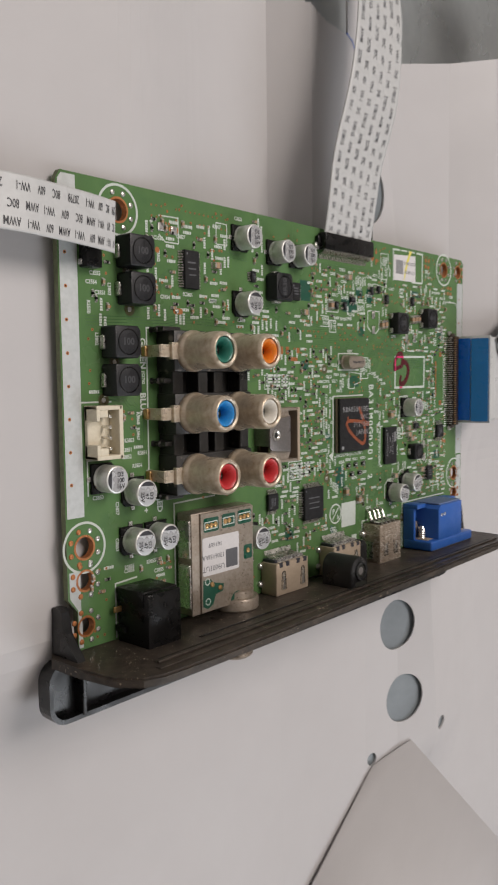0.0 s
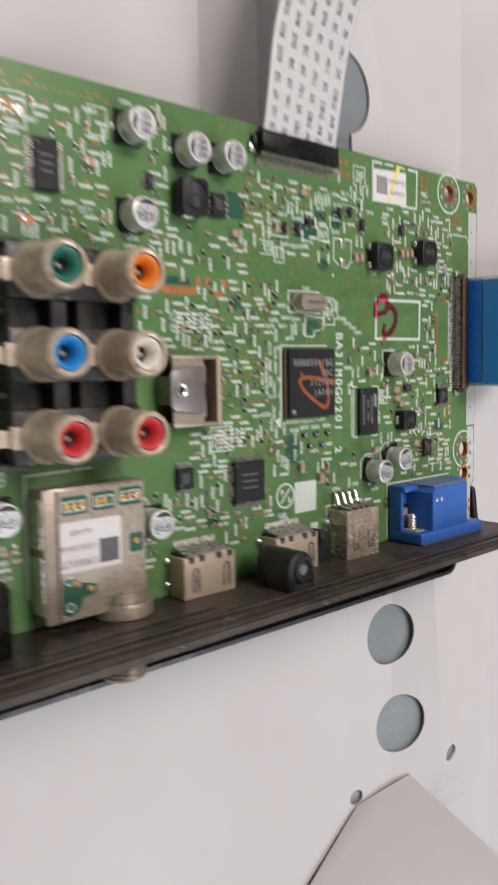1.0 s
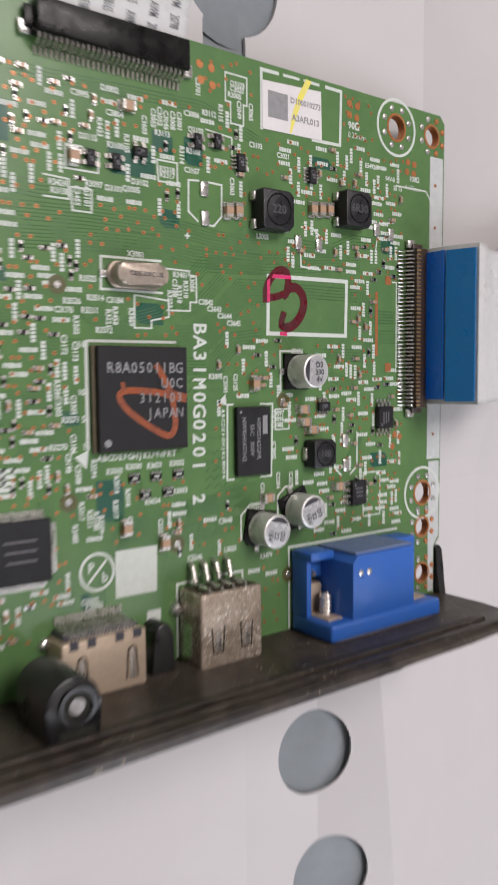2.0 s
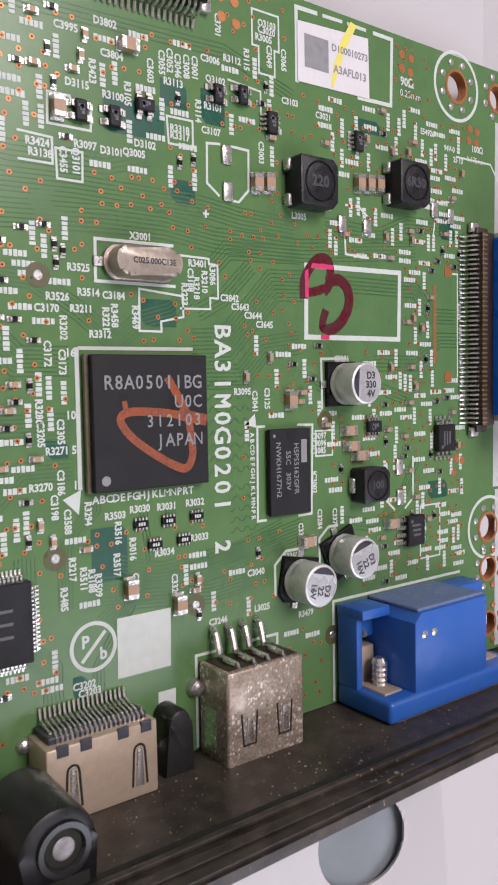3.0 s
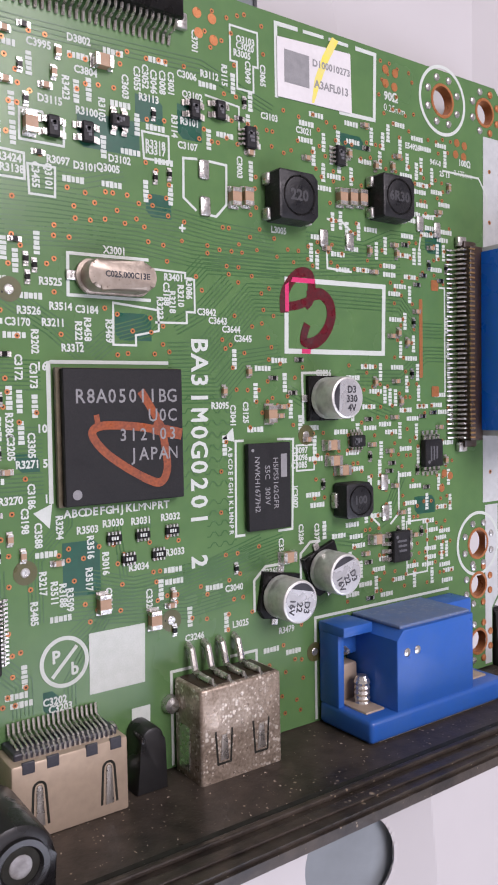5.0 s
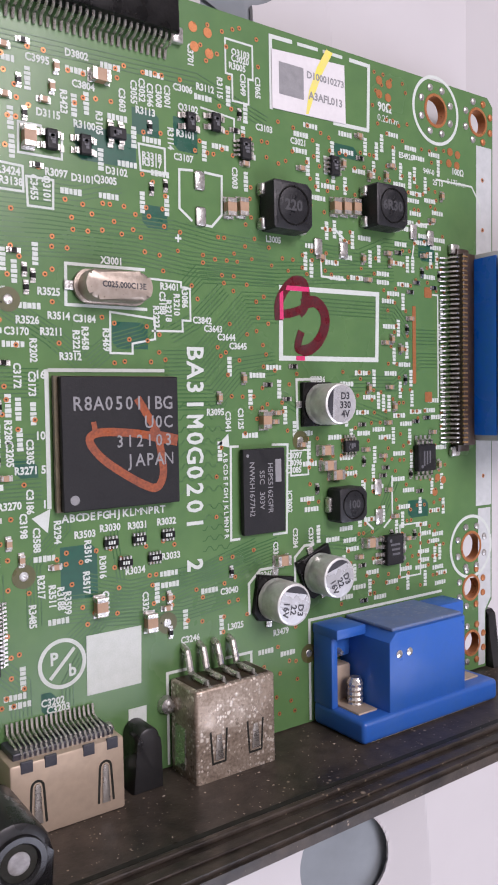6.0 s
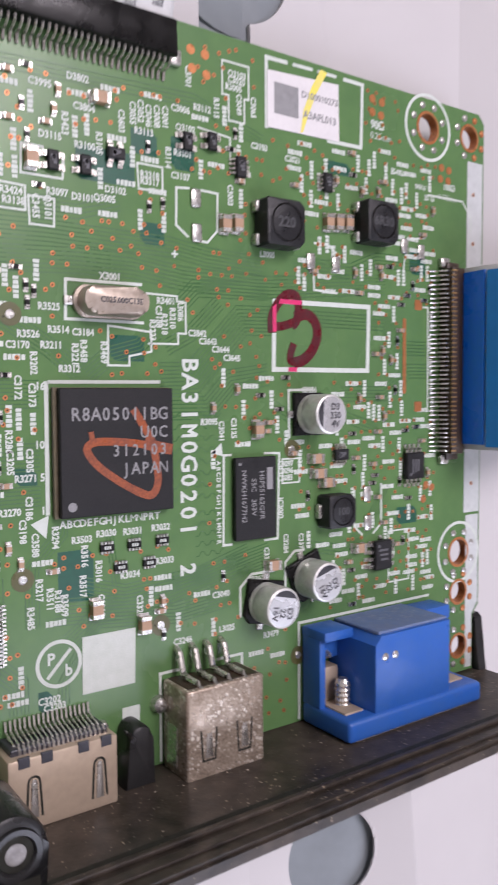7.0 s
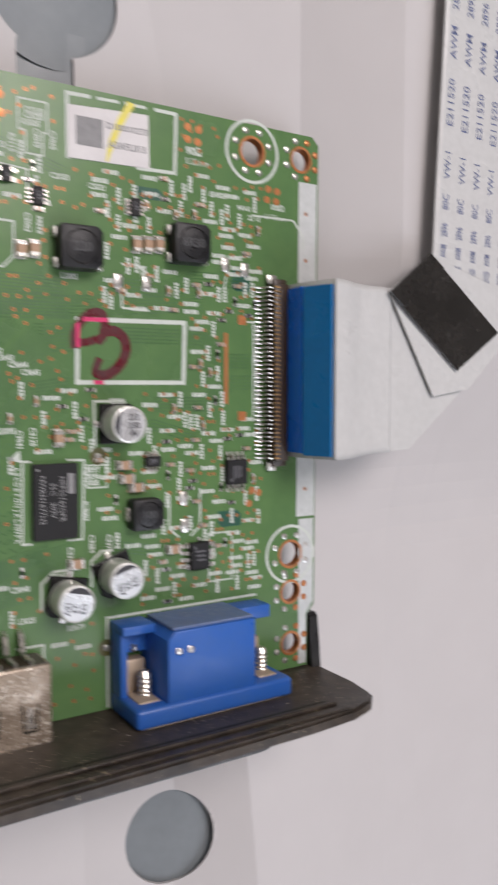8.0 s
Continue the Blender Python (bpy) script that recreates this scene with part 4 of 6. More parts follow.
prism(bm, [(-6.75, -4.6), (-6.45, -4.6), (-6.45, 1.2), (-6.6, 1.2)], 1.6, 4.2, 0.05)
part("side_spring", bm, M_LEAD, usb)
for k in (-4.2, -1.6, 0.8, 3.4):
    bm = bmesh.new()
    tube_path(bm, [(k + 0.3, 6.6, 6.5), (k + 0.2, 7.2, 5.6), (k + 0.1, 7.3, 3.2), (k, 7.7, 2.0), (k, 9.2, 1.5), (k, 10.4, 1.1), (k, 10.9, 0.0)], 0.5, 8)
    soft(part("pin", bm, M_LEAD, usb))
bm = bmesh.new()
box(bm, -5.9, 5.9, 6.7, 7.0, 0.6, 6.3, 0.1)
part("insulator", bm, M_BROWN, usb, "dark plastic back between the pins")
for k in (-7.2, 7.0):
    bm = bmesh.new()
    lathe(bm, [(1.3, 0.05), (1.1, 1.0), (0.5, 1.5)], k, 3.4, 14)
    soft(part("solder_joint", bm, M_SOLDER, usb))

vga = thing("vga_socket", "bright blue fifteen-pin monitor socket with brass screw locks", "monitor socket", 156.6, 4.6, BOARD)
bm = bmesh.new()
box(bm, -15.4, 15.3, -7.6, -4.2, 0.2, 11.6, 0.7, 3)
soft(part("flange", bm, M_VGA, vga))
bm = bmesh.new()
prism(bm, [(-9.6, -4.4), (7.6, -4.4), (7.6, 7.8), (-8.2, 7.8), (-9.6, 6.4)], 0.2, 11.2, 0.4)
soft(part("body", bm, M_VGA, vga))
bm = bmesh.new()
box(bm, -15.4, -9.4, 6.6, 8.2, 0.2, 6.0, 0.3)
box(bm, -15.3, -14.0, -4.4, 7.9, 0.25, 4.6, 0.3)
box(bm, -14.2, -9.5, 2.6, 6.7, 0.3, 2.4, 0.3)
box(bm, 7.4, 14.8, 5.4, 7.9, 0.2, 5.0, 0.3)
soft(part("side_wing", bm, M_VGA, vga))
bm = bmesh.new()
box(bm, -8.4, 7.4, 7.7, 8.3, 0.2, 10.6, 0.25)
part("back_plate", bm, M_VGA_DUST, vga, "dust-greyed blue top")
for k in (-12.0, 11.6):
    bm = bmesh.new()
    box(bm, k - 1.9, k + 1.9, -4.4, 1.6, 0.3, 3.2, 0.4)
    box(bm, k - 1.9, k + 1.9, -4.5, -3.9, 0.3, 9.0, 0.2)
    clipm = soft(part("screw_clip", bm, M_HDMI, vga))
    bm = bmesh.new()
    lathe(bm, [(1.2, -4.2)] + [(1.25 - 0.15 * (i % 2), -4.0 + 0.4 * i) for i in range(10)] + [(0.8, 0.2)], k + 0.7, 5.4, 16, axis="Y")
    part("screw", bm, M_LEAD, clipm)
    bm = bmesh.new()
    lathe(bm, [(0.9, 0.2), (0.8, 2.2), (0.4, 3.2)], k, 3.4, 12)
    soft(part("solder_joint", bm, M_SOLDER, vga))
bm = bmesh.new()
for k in (-7.0, -4.8):
    lathe(bm, [(0.7, 10.4), (0.65, 11.3), (0.3, 11.45)], k - 0.6, 4.4, 10)
soft(part("pin", bm, M_LEAD, vga))
bm = bmesh.new()
box(bm, -13.5, 13.5, -8.0, -7.5, 0.6, 11.0, 0.2)
part("shell_plate", bm, M_HDMI, vga)

opt = thing("optical_jack", "black plastic optical audio jack on the board edge", "audio jack", 17.2, 2.6, BOARD)
bm = bmesh.new()
box(bm, -4.6, 5.4, -6.0, 6.6, 0.2, 11.2, 0.4)
box(bm, -4.9, 5.6, 3.4, 7.0, 0.2, 9.6, 0.3)
soft(part("housing", bm, M_BLACK, opt))
# Black block in place of a recess lying in shade.
bm = bmesh.new()
box(bm, -2.4, 2.6, 4.4, 6.4, 9.6, 9.8)
part("recess_shade", bm, M_HOLE_SHADE, opt)
bm = bmesh.new()
box(bm, -6.6, -4.4, 1.3, 2.7, 1.2, 1.8, 0.15)
part("tab", bm, M_BRASS, opt)
bm = bmesh.new()
box(bm, -5.4, -4.2, -3.4, -1.8, 0.2, 3.6, 0.3)
box(bm, -5.2, -4.4, 3.6, 5.0, 2.0, 4.0, 0.3)
part("peg", bm, M_BLACK, opt)

head = thing("power_header", "ivory four-pin shrouded power header", "power header", 8.4, 45.7, BOARD)
bm = bmesh.new()
box(bm, -3.6, 3.8, -6.0, 6.0, 0.1, 1.2, 0.2)
box(bm, 2.6, 3.8, -6.0, 6.0, 0.1, 4.7, 0.25)
box(bm, -3.6, -2.6, -6.0, -2.6, 0.1, 4.6, 0.25)
box(bm, -3.6, -2.6, 2.6, 6.0, 0.1, 4.6, 0.25)
box(bm, -3.6, 3.6, 5.0, 6.0, 0.1, 4.7, 0.25)
box(bm, -3.6, 3.6, -6.0, -5.0, 0.1, 4.7, 0.25)
box(bm, -2.8, -0.2, 3.4, 5.2, 0.1, 4.4, 0.25)
box(bm, -2.8, -0.2, -5.2, -3.4, 0.1, 4.4, 0.25)
soft(part("shroud", bm, M_NYLON, head))
for k in (-3.6, -1.2, 1.2, 3.6):
    bm = bmesh.new()
    box(bm, 0.2, 0.9, k - 0.35, k + 0.35, 1.0, 4.2, 0.15)
    part("pin", bm, M_LEAD, head)


# ---------------------------------------------------------------- ribbon sockets
def ribbon_socket(x, y, turn, length, count, label):
    t = thing("ribbon_socket", label, "ribbon socket", x, y, BOARD, turn)
    a = length / 2
    bm = bmesh.new()
    box(bm, -a, a, -1.4, 3.4 if turn == 0 else 1.9, 0.2, 3.3, 0.25)
    box(bm, -a - 1.2, a + 1.2, -0.6, 2.6, 0.2, 1.4, 0.25)
    soft(part("housing", bm, M_BLACK if turn == 0 else M_BROWN, t))
    for s in (-1, 1):
        bm = bmesh.new()
        box(bm, s * (a + 1.1) - 0.9, s * (a + 1.1) + 0.9, -1.6, 0.6, 0.05, 1.0, 0.3)
        soft(part("anchor", bm, M_SOLDER, t))
    bm = bmesh.new()
    for i in range(count):
        k = -a + 0.6 + (length - 1.2) * i / (count - 1)
        tube_path(bm, [(k, -1.3, 2.4), (k, -2.0, 2.3), (k, -2.5, 1.5), (k, -2.7, 0.5), (k, -3.9, 0.2)], 0.2, 5)
    part("pin", bm, M_LEAD, t, kind="stuff")
    if turn:
        bm = bmesh.new()
        for i in range(count):
            k = -a + 0.6 + (length - 1.2) * i / (count - 1)
            box(bm, k - 0.16, k + 0.16, -1.5, -0.3, 3.1, 3.42, 0.05, 1)
        part("contact", bm, M_BRASS, t, "gilt contact ends", "stuff")


ribbon_socket(104.6, 97.0, 0, 26.0, 30, "black low ribbon socket with fine tinned pins")
ribbon_socket(175.0, 55.8, -90, 33.4, 41, "black ribbon socket on the board edge with fine pins")


# ---------------------------------------------------------------- flat ribbon cables
def ribbon(name, label, centre, width, print_rows, mat, text_colour=M_INK, size=2.2, back=False, seg=60):
    """A thin flat cable along a smooth centre line of (x, y, z, side x, side y, side z) stations."""
    def at(u):
        u = max(0.0, min(0.9999, u)) * (len(centre) - 1)
        i = int(u)
        f = u - i
        p = [Vector(centre[max(0, min(len(centre) - 1, i + k))][:3]) for k in (-1, 0, 1, 2)]
        s = Vector(centre[i][3:]).lerp(Vector(centre[min(i + 1, len(centre) - 1)][3:]), f).normalized()
        q = 0.5 * (2 * p[1] + (p[2] - p[0]) * f + (2 * p[0] - 5 * p[1] + 4 * p[2] - p[3]) * f * f + (3 * p[1] - p[0] - 3 * p[2] + p[3]) * f ** 3)
        return q, s
    t = thing(name, label, "ribbon cable", 0, 0, 0, 0)
    bm = bmesh.new()
    rows = []
    cross = 24
    for i in range(seg + 1):
        q, s = at(i / seg)
        rows.append([bm.verts.new(q + s * width * (k / cross - 0.5)) for k in range(cross + 1)])
    for a, b in zip(rows, rows[1:]):
        for k in range(cross):
            bm.faces.new((a[k], a[k + 1], b[k + 1], b[k]))
    ob = soft(part("film", bm, mat, t), 180)
    m = ob.modifiers.new("thickness", "SOLIDIFY")
    m.thickness, m.offset = 0.0003, 0
    if print_rows:
        total = sum((at((i + 1) / 40)[0] - at(i / 40)[0]).length for i in range(40))
        bm = bmesh.new()

        def place(u, v, z):
            w = 1 - u / total if back else u / total
            q, s = at(w)
            q2, _ = at(min(0.999, w + 0.01))
            if w + 0.01 > 0.999:
                q, q2 = at(w - 0.01)[0], q
            nrm = s.cross((q2 - q)).normalized()
            if nrm.z < 0:
                nrm = -nrm
            return at(w)[0] + s * (v if back else -v) + nrm * 0.22
        for v, start, gap, words in print_rows:
            u = start
            k = 0
            while u < total - 6:
                w = words[k % len(words)]
                half = len(w) * size * 0.30
                write(bm, w, u + half, v, 0, size, 0, 0.95, place, 0, 0.006)
                u += half * 2 + gap
                k += 1
        part("print", bm, text_colour, ob)
    return t


SIDE = (1, 0, 0)
words = ("SHS", "E188165", "AWM", "20798", "80C", "60V", "VW-1")
ribbon("ribbon_cable", "white flat ribbon cable with black printed lettering", [
    (105.0, 99.2, 24.8, 1, 0.0, 0.01), (105.4, 104, 25.4, 1, 0.0, 0.01), (105.9, 112, 26.4, 1, 0.0, 0.02), (106.9, 122, 27.3, 1, 0.0, 0.04), (108.6, 131, 28.6, 1, 0.0, 0.07),
    (110.9, 140, 29.7, 1, 0.0, 0.08), (113.1, 150, 30.2, 1, 0.0, 0.05), (115.1, 162, 30.1, 1, 0, 0.02), (116.9, 176, 29.0, 1, 0, 0), (119, 200, 24, 1, 0, 0), (121, 260, 14, 1, 0, 0)], 24.5,
    [(-9.8 + 3.9 * i, 30 - 6.2 * i, 2.6, words) for i in range(6)], M_FFC, M_GREY_INK, 2.5, back=True)
ribbon("ribbon_cable", "white flat ribbon end curling over the board edge", [
    (9.0, 90.0, 30.2, 0.05, 1, 0), (4, 90.4, 30.6, 0.05, 1, 0), (-6, 91.0, 30.8, 0.04, 1, 0.0), (-18, 91.6, 30.0, 0.02, 1, 0), (-40, 92, 26, 0, 1, 0), (-80, 92, 12, 0, 1, 0), (-130, 92, 7, 0, 1, 0)], 11.0,
    [(-3.4, 1.0, 3.0, ("20798", "80C", "60V", "VW-1")), (0.2, 2.4, 3.0, ("80C", "60V", "VW-1", "AWM")), (3.6, 1.2, 3.0, ("60V", "VW-1", "AWM"))], M_FFC, size=2.5)

plug = thing("small_socket", "small black socket under the white ribbon end", "ribbon socket", 7.0, 84.4, BOARD)
bm = bmesh.new()
box(bm, -2.4, 1.8, -2.6, 8.5, 0.1, 3.0, 0.3)
soft(part("housing", bm, M_BLACK, plug))
bm = bmesh.new()
box(bm, -2.8, -2.2, -2.0, -0.8, 0.1, 1.4, 0.2)
part("anchor", bm, M_SOLDER, plug)

# blue-ended cable on the right: rises out of its socket, bends over, then lies folded and taped
ribbon("ribbon_cable", "flat white ribbon with a blue stiffener, bending out of its socket", [
    (177.4, 56.2, 25.4, 0.0, -1, 0), (177.2, 56.2, 29.0, 0.0, -1, 0), (177.6, 56.2, 32.0, 0, -1, 0), (179.0, 56.2, 37.0, 0, -1, 0), (179.3, 56.2, 37.6, 0, -1, 0), (182, 56.2, 36.8, 0, -1, 0), (185.0, 56.2, 35.2, 0, -1, 0), (188.0, 56.3, 33.6, 0, -1, 0), (192, 56.4, 32.2, 0, -1, 0), (198, 56.5, 31.2, 0, -1, 0)], 32.6, [], M_FFC)
stiff = thing("blue_stiffener", "bright blue plastic stiffener tongue of the ribbon", "cable stiffener", 0, 0, 0)
for x0, z0, x1, z1, y0, y1, mat in ((176.9, 26.0, 176.6, 31.0, 40.9, 71.6, M_BLUE), (176.7, 31.4, 178.6, 37.3, 40.5, 71.5, M_BLUE_DARK)):
    bm = bmesh.new()
    pts = [(x0, z0), (x1, z1), (x1 - 0.4, z1 + 0.1), (x0 - 0.4, z0 + 0.1)]
    a, b = [bm.verts.new((x, y0, z)) for x, z in pts], [bm.verts.new((x, y1, z)) for x, z in pts]
    bm.faces.new(a)
    bm.faces.new(b[::-1])
    for k in range(4):
        bm.faces.new((a[(k + 1) % 4], a[k], b[k], b[(k + 1) % 4]))
    bmesh.ops.recalc_face_normals(bm, faces=bm.faces)
    part("tongue", bm, mat, stiff)
fold = thing("ribbon_fold", "creased white ribbon fold beside the black tape", "ribbon cable", 0, 0, 0)
bm = bmesh.new()
prism(bm, [(196.4, 40.3), (203.6, 40.6), (230, 61.6), (245, 73), (236, 80), (198, 72.6)], 30.6, 30.9, 0.05)
part("lower_layer", bm, M_FFC, fold)
bm = bmesh.new()
prism(bm, [(196.9, 72.2), (209.3, 51.4), (219.6, 52.9), (230.1, 62.5), (240, 72), (208, 80)], 31.6, 31.9, 0.05)
part("upper_layer", bm, M_FFC, fold)
tape = thing("black_tape", "glossy black tape square stuck over the ribbon fold", "tape", 0, 0, 0)
bm = bmesh.new()
prism(bm, [(196.3, 71.7), (207.3, 80.3), (227.9, 65.1), (215.4, 56.7)], 32.4, 32.7, 0.1)
part("film", bm, M_TAPE, tape)
# Raised strip added to give the tape its pale crease streak.
bm = bmesh.new()
prism(bm, [(196.4, 71.8), (200.0, 69.1), (211.0, 77.6), (207.3, 80.2)], 32.75, 32.95, 0.08)
part("crease_strip", bm, M_TAPE, tape, "raised glossy strip along one side of the tape")
ribbon("ribbon_cable", "white flat ribbon with faint blue printed lettering", [
    (224.9, 74, 31.2, 1, 0.0, 0), (225.6, 90, 31.2, 1, 0.0, 0), (228.1, 132, 31.0, 1, 0.0, 0), (230, 170, 30.8, 1, 0, 0), (231, 230, 30.4, 1, 0, 0)], 32.0,
    [(-13.4 + 4.4 * i, 5.0 + 0.6 * i, 3.0, ("E211520", "AWM", "2896", "80C", "VW-1")) for i in range(7)], M_FFC, material("blue_print", (0.13, 0.16, 0.30), 0.6), 2.5)

# ---------------------------------------------------------------- lettering printed on the board: text, x, y, turn
PRINT_SOCKET = (
    ('C3995', 99.4, 89.1, 0),
    ('D3802', 104.5, 90.8, 0),
    ('C3804', 105.3, 87.2, 0),
    ('R3423', 102.6, 84.7, -90),
    ('D3115', 100.6, 82.8, 0),
    ('R3100', 105.3, 82.3, 0),
    ('R3105', 107.3, 83.0, -90),
    ('C3603', 110.6, 86.5, -90),
    ('C3055', 112.3, 87.9, -90),
    ('C3052', 113.5, 88.4, -90),
    ('C3046', 114.7, 88.0, -90),
    ('C3008', 116.0, 88.2, -90),
    ('C3001', 117.3, 88.3, -90),
    ('R3113', 114.0, 85.7, 0),
    ('C3006', 119.8, 89.9, 0),
    ('R3112', 123.4, 90.7, 0),
    ('Q3102', 120.6, 87.4, 0),
    ('R3101', 120.1, 83.8, 0),
    ('R3114', 117.7, 82.9, -90),
    ('C3107', 119.7, 80.6, 0),
    ('R3318', 114.8, 80.0, 0),
    ('R3317', 114.8, 79.1, 0),
    ('R3097', 101.4, 75.8, 0),
    ('D3101', 104.9, 75.6, 0),
    ('Q3005', 108.0, 75.9, 0),
    ('D3102', 109.6, 77.2, 0),
    ('R3424', 95.4, 75.2, 0),
    ('R3138', 95.7, 74.0, 0),
    ('C3455', 98.5, 73.7, -90),
    ('Q3101', 100.1, 73.7, -90),
)
PRINT_CORNER = (
    ('Q3103', 129.5, 96.8, 0),
    ('C3020', 129.4, 95.9, 0),
    ('R3005', 128.9, 94.8, 0),
    ('C3049', 129.8, 92.6, -90),
    ('R3115', 125.8, 91.3, -90),
    ('C3003', 128.1, 79.2, -90),
    ('C3701', 121.1, 94.7, -90),
    ('C3103', 133.5, 87.1, 0),
    ('C3021', 139.9, 86.3, 0),
    ('C3065', 132.4, 92.7, -90),
    ('E54926', 163.1, 88.0, 0),
    ('94V-0', 168.7, 86.3, 0),
    ('25 13', 171.0, 84.7, 0),
)
PRINT_CRYSTAL = (
    ('X3001', 108.6, 65.7, 0),
    ('R3525', 100.0, 61.2, 0),
    ('R3526', 97.2, 57.6, 0),
    ('R3514', 101.2, 58.3, 0),
    ('C3184', 104.6, 58.1, 0),
    ('C3170', 95.8, 56.2, 0),
    ('R3211', 100.2, 56.3, 0),
    ('R3221', 103.4, 55.2, -90),
    ('R3458', 104.6, 55.7, -90),
    ('R3469', 107.5, 55.6, -90),
    ('R3202', 97.8, 54.0, -90),
    ('R3312', 102.6, 53.3, 0),
    ('C3172', 95.7, 50.9, -90),
    ('C3173', 97.5, 49.9, -90),
    ('R3286', 94.4, 44.1, -90),
    ('R3401', 117.1, 63.0, 0),
    ('C3188', 115.9, 60.8, -90),
    ('R3223', 114.9, 58.9, -90),
    ('R3218', 116.8, 59.8, -90),
    ('R3210', 118.1, 60.7, -90),
    ('R3086', 119.4, 61.8, -90),
    ('C3842', 122.2, 58.7, 0),
    ('C3643', 124.0, 57.6, 0),
    ('C3644', 126.2, 56.5, 0),
    ('C3645', 128.2, 55.3, 0),
    ('R3095', 124.1, 45.9, 0),
    ('C3041', 126.2, 44.5, -90),
    ('C3125', 128.4, 44.9, -90),
)
PRINT_PROCESSOR = (
    ('C3205', 94.5, 41.4, -90),
    ('C3305', 97.0, 41.6, -90),
    ('R3271', 96.5, 39.3, 0),
    ('R3270', 94.3, 35.1, 0),
    ('C3186', 96.8, 35.5, -90),
    ('C3198', 95.9, 32.6, -90),
    ('R3294', 100.2, 31.4, -90),
    ('R3503', 103.9, 30.7, 0),
    ('C3588', 97.5, 30.7, -90),
    ('R3030', 107.4, 31.2, 0),
    ('R3031', 111.4, 31.1, 0),
    ('R3032', 115.8, 31.2, 0),
    ('R3033', 116.4, 26.4, 0),
    ('R3034', 110.9, 25.1, 0),
    ('R3516', 104.2, 28.5, -90),
    ('R3016', 106.2, 26.2, -90),
    ('R3517', 103.9, 24.5, -90),
    ('R3217', 97.9, 24.8, -90),
    ('R3511', 99.3, 23.4, -90),
    ('R3188', 100.4, 23.0, -90),
    ('R3509', 101.3, 22.3, -90),
    ('C3318', 106.5, 21.5, -90),
    ('C3320', 112.3, 20.5, -90),
    ('C3040', 125.9, 20.1, 0),
    ('C3246', 119.2, 14.3, 0),
    ('L3025', 126.9, 14.8, 0),
    ('R3485', 96.7, 21.3, -90),
    ('C3202', 99.0, 10.1, 0),
    ('C3203', 99.7, 9.1, 0),
)
PRINT_MEMORY = (
    ('C3097', 138.2, 39.0, 0),
    ('C3096', 138.2, 37.9, 0),
    ('C3085', 138.1, 36.8, 0),
    ('IC3002', 137.2, 32.1, -90),
    ('C3316', 134.4, 24.7, -90),
    ('C3284', 138.2, 26.4, -90),
    ('C3370', 141.3, 26.2, -90),
    ('C3360', 132.3, 21.5, 0),
    ('R3479', 135.2, 12.4, 0),
    ('L3005', 134.9, 71.2, 0),
    ('C3236', 143.1, 50.6, 0),
)
PRINT_POWER = (
    ('C3555', 8.9, 81.0, 0),
    ('C3554', 7.8, 79.0, 0),
    ('C3551', 10.2, 76.8, 0),
    ('R3550', 6.9, 73.5, -90),
    ('L3803', 12.8, 77.8, -90),
    ('L3802', 8.9, 66.5, -90),
    ('C3568', 28.0, 91.0, 0),
    ('C3827', 35.4, 92.2, 0),
    ('C3802', 27.9, 87.0, -90),
    ('C3824', 29.8, 77.2, 0),
    ('IC3801', 37.5, 78.3, 0),
    ('C3819', 46.3, 77.4, 0),
    ('R3819', 46.3, 77.2, 0),
    ('R3807', 48.2, 96.3, 0),
    ('C3836', 56.5, 99.5, 0),
    ('C3839', 57.3, 72.9, 0),
)
PRINT_AUDIO = (
    ('C3850', 8.1, 30.8, 0),
    ('C3857', 13.5, 27.7, -90),
    ('C3853', 13.2, 19.2, -90),
    ('R3856', 16.7, 13.4, 0),
    ('C3856', 16.6, 12.5, 0),
    ('R3855', 23.5, 13.5, 0),
    ('C3855', 25.9, 10.9, 0),
    ('R3853', 17.6, 43.2, 0),
    ('C3851', 16.8, 41.0, 0),
    ('C3852', 16.6, 39.4, 0),
    ('R3851', 21.5, 40.0, 0),
    ('R3867', 20.3, 44.6, -90),
    ('R3868', 20.4, 48.3, -90),
    ('R3854', 19.8, 37.1, 0),
)

LABELS = PRINT_SOCKET + PRINT_CORNER + PRINT_CRYSTAL + PRINT_PROCESSOR + PRINT_MEMORY + PRINT_POWER + PRINT_AUDIO
# taken places (x0, x1, y0, y1): nothing small is scattered over them
TAKEN = [(-1, 5.0, -3, 102), (10, 22.5, 90, 102), (13.5, 23, 53, 91), (4, 14, 38, 53), (5, 28.5, 15, 39.5), (22.5, 55, 28, 70), (58.5, 79, 32.5, 50), (30, 56, -3, 26),
         (11, 24, -3, 11.5), (62, 80, -3, 9.5), (80, 96, -3, 5), (89.5, 108, -3, 10), (107.5, 130.5, -3, 13), (139, 174, -3, 14), (82, 93, 13.5, 26)]
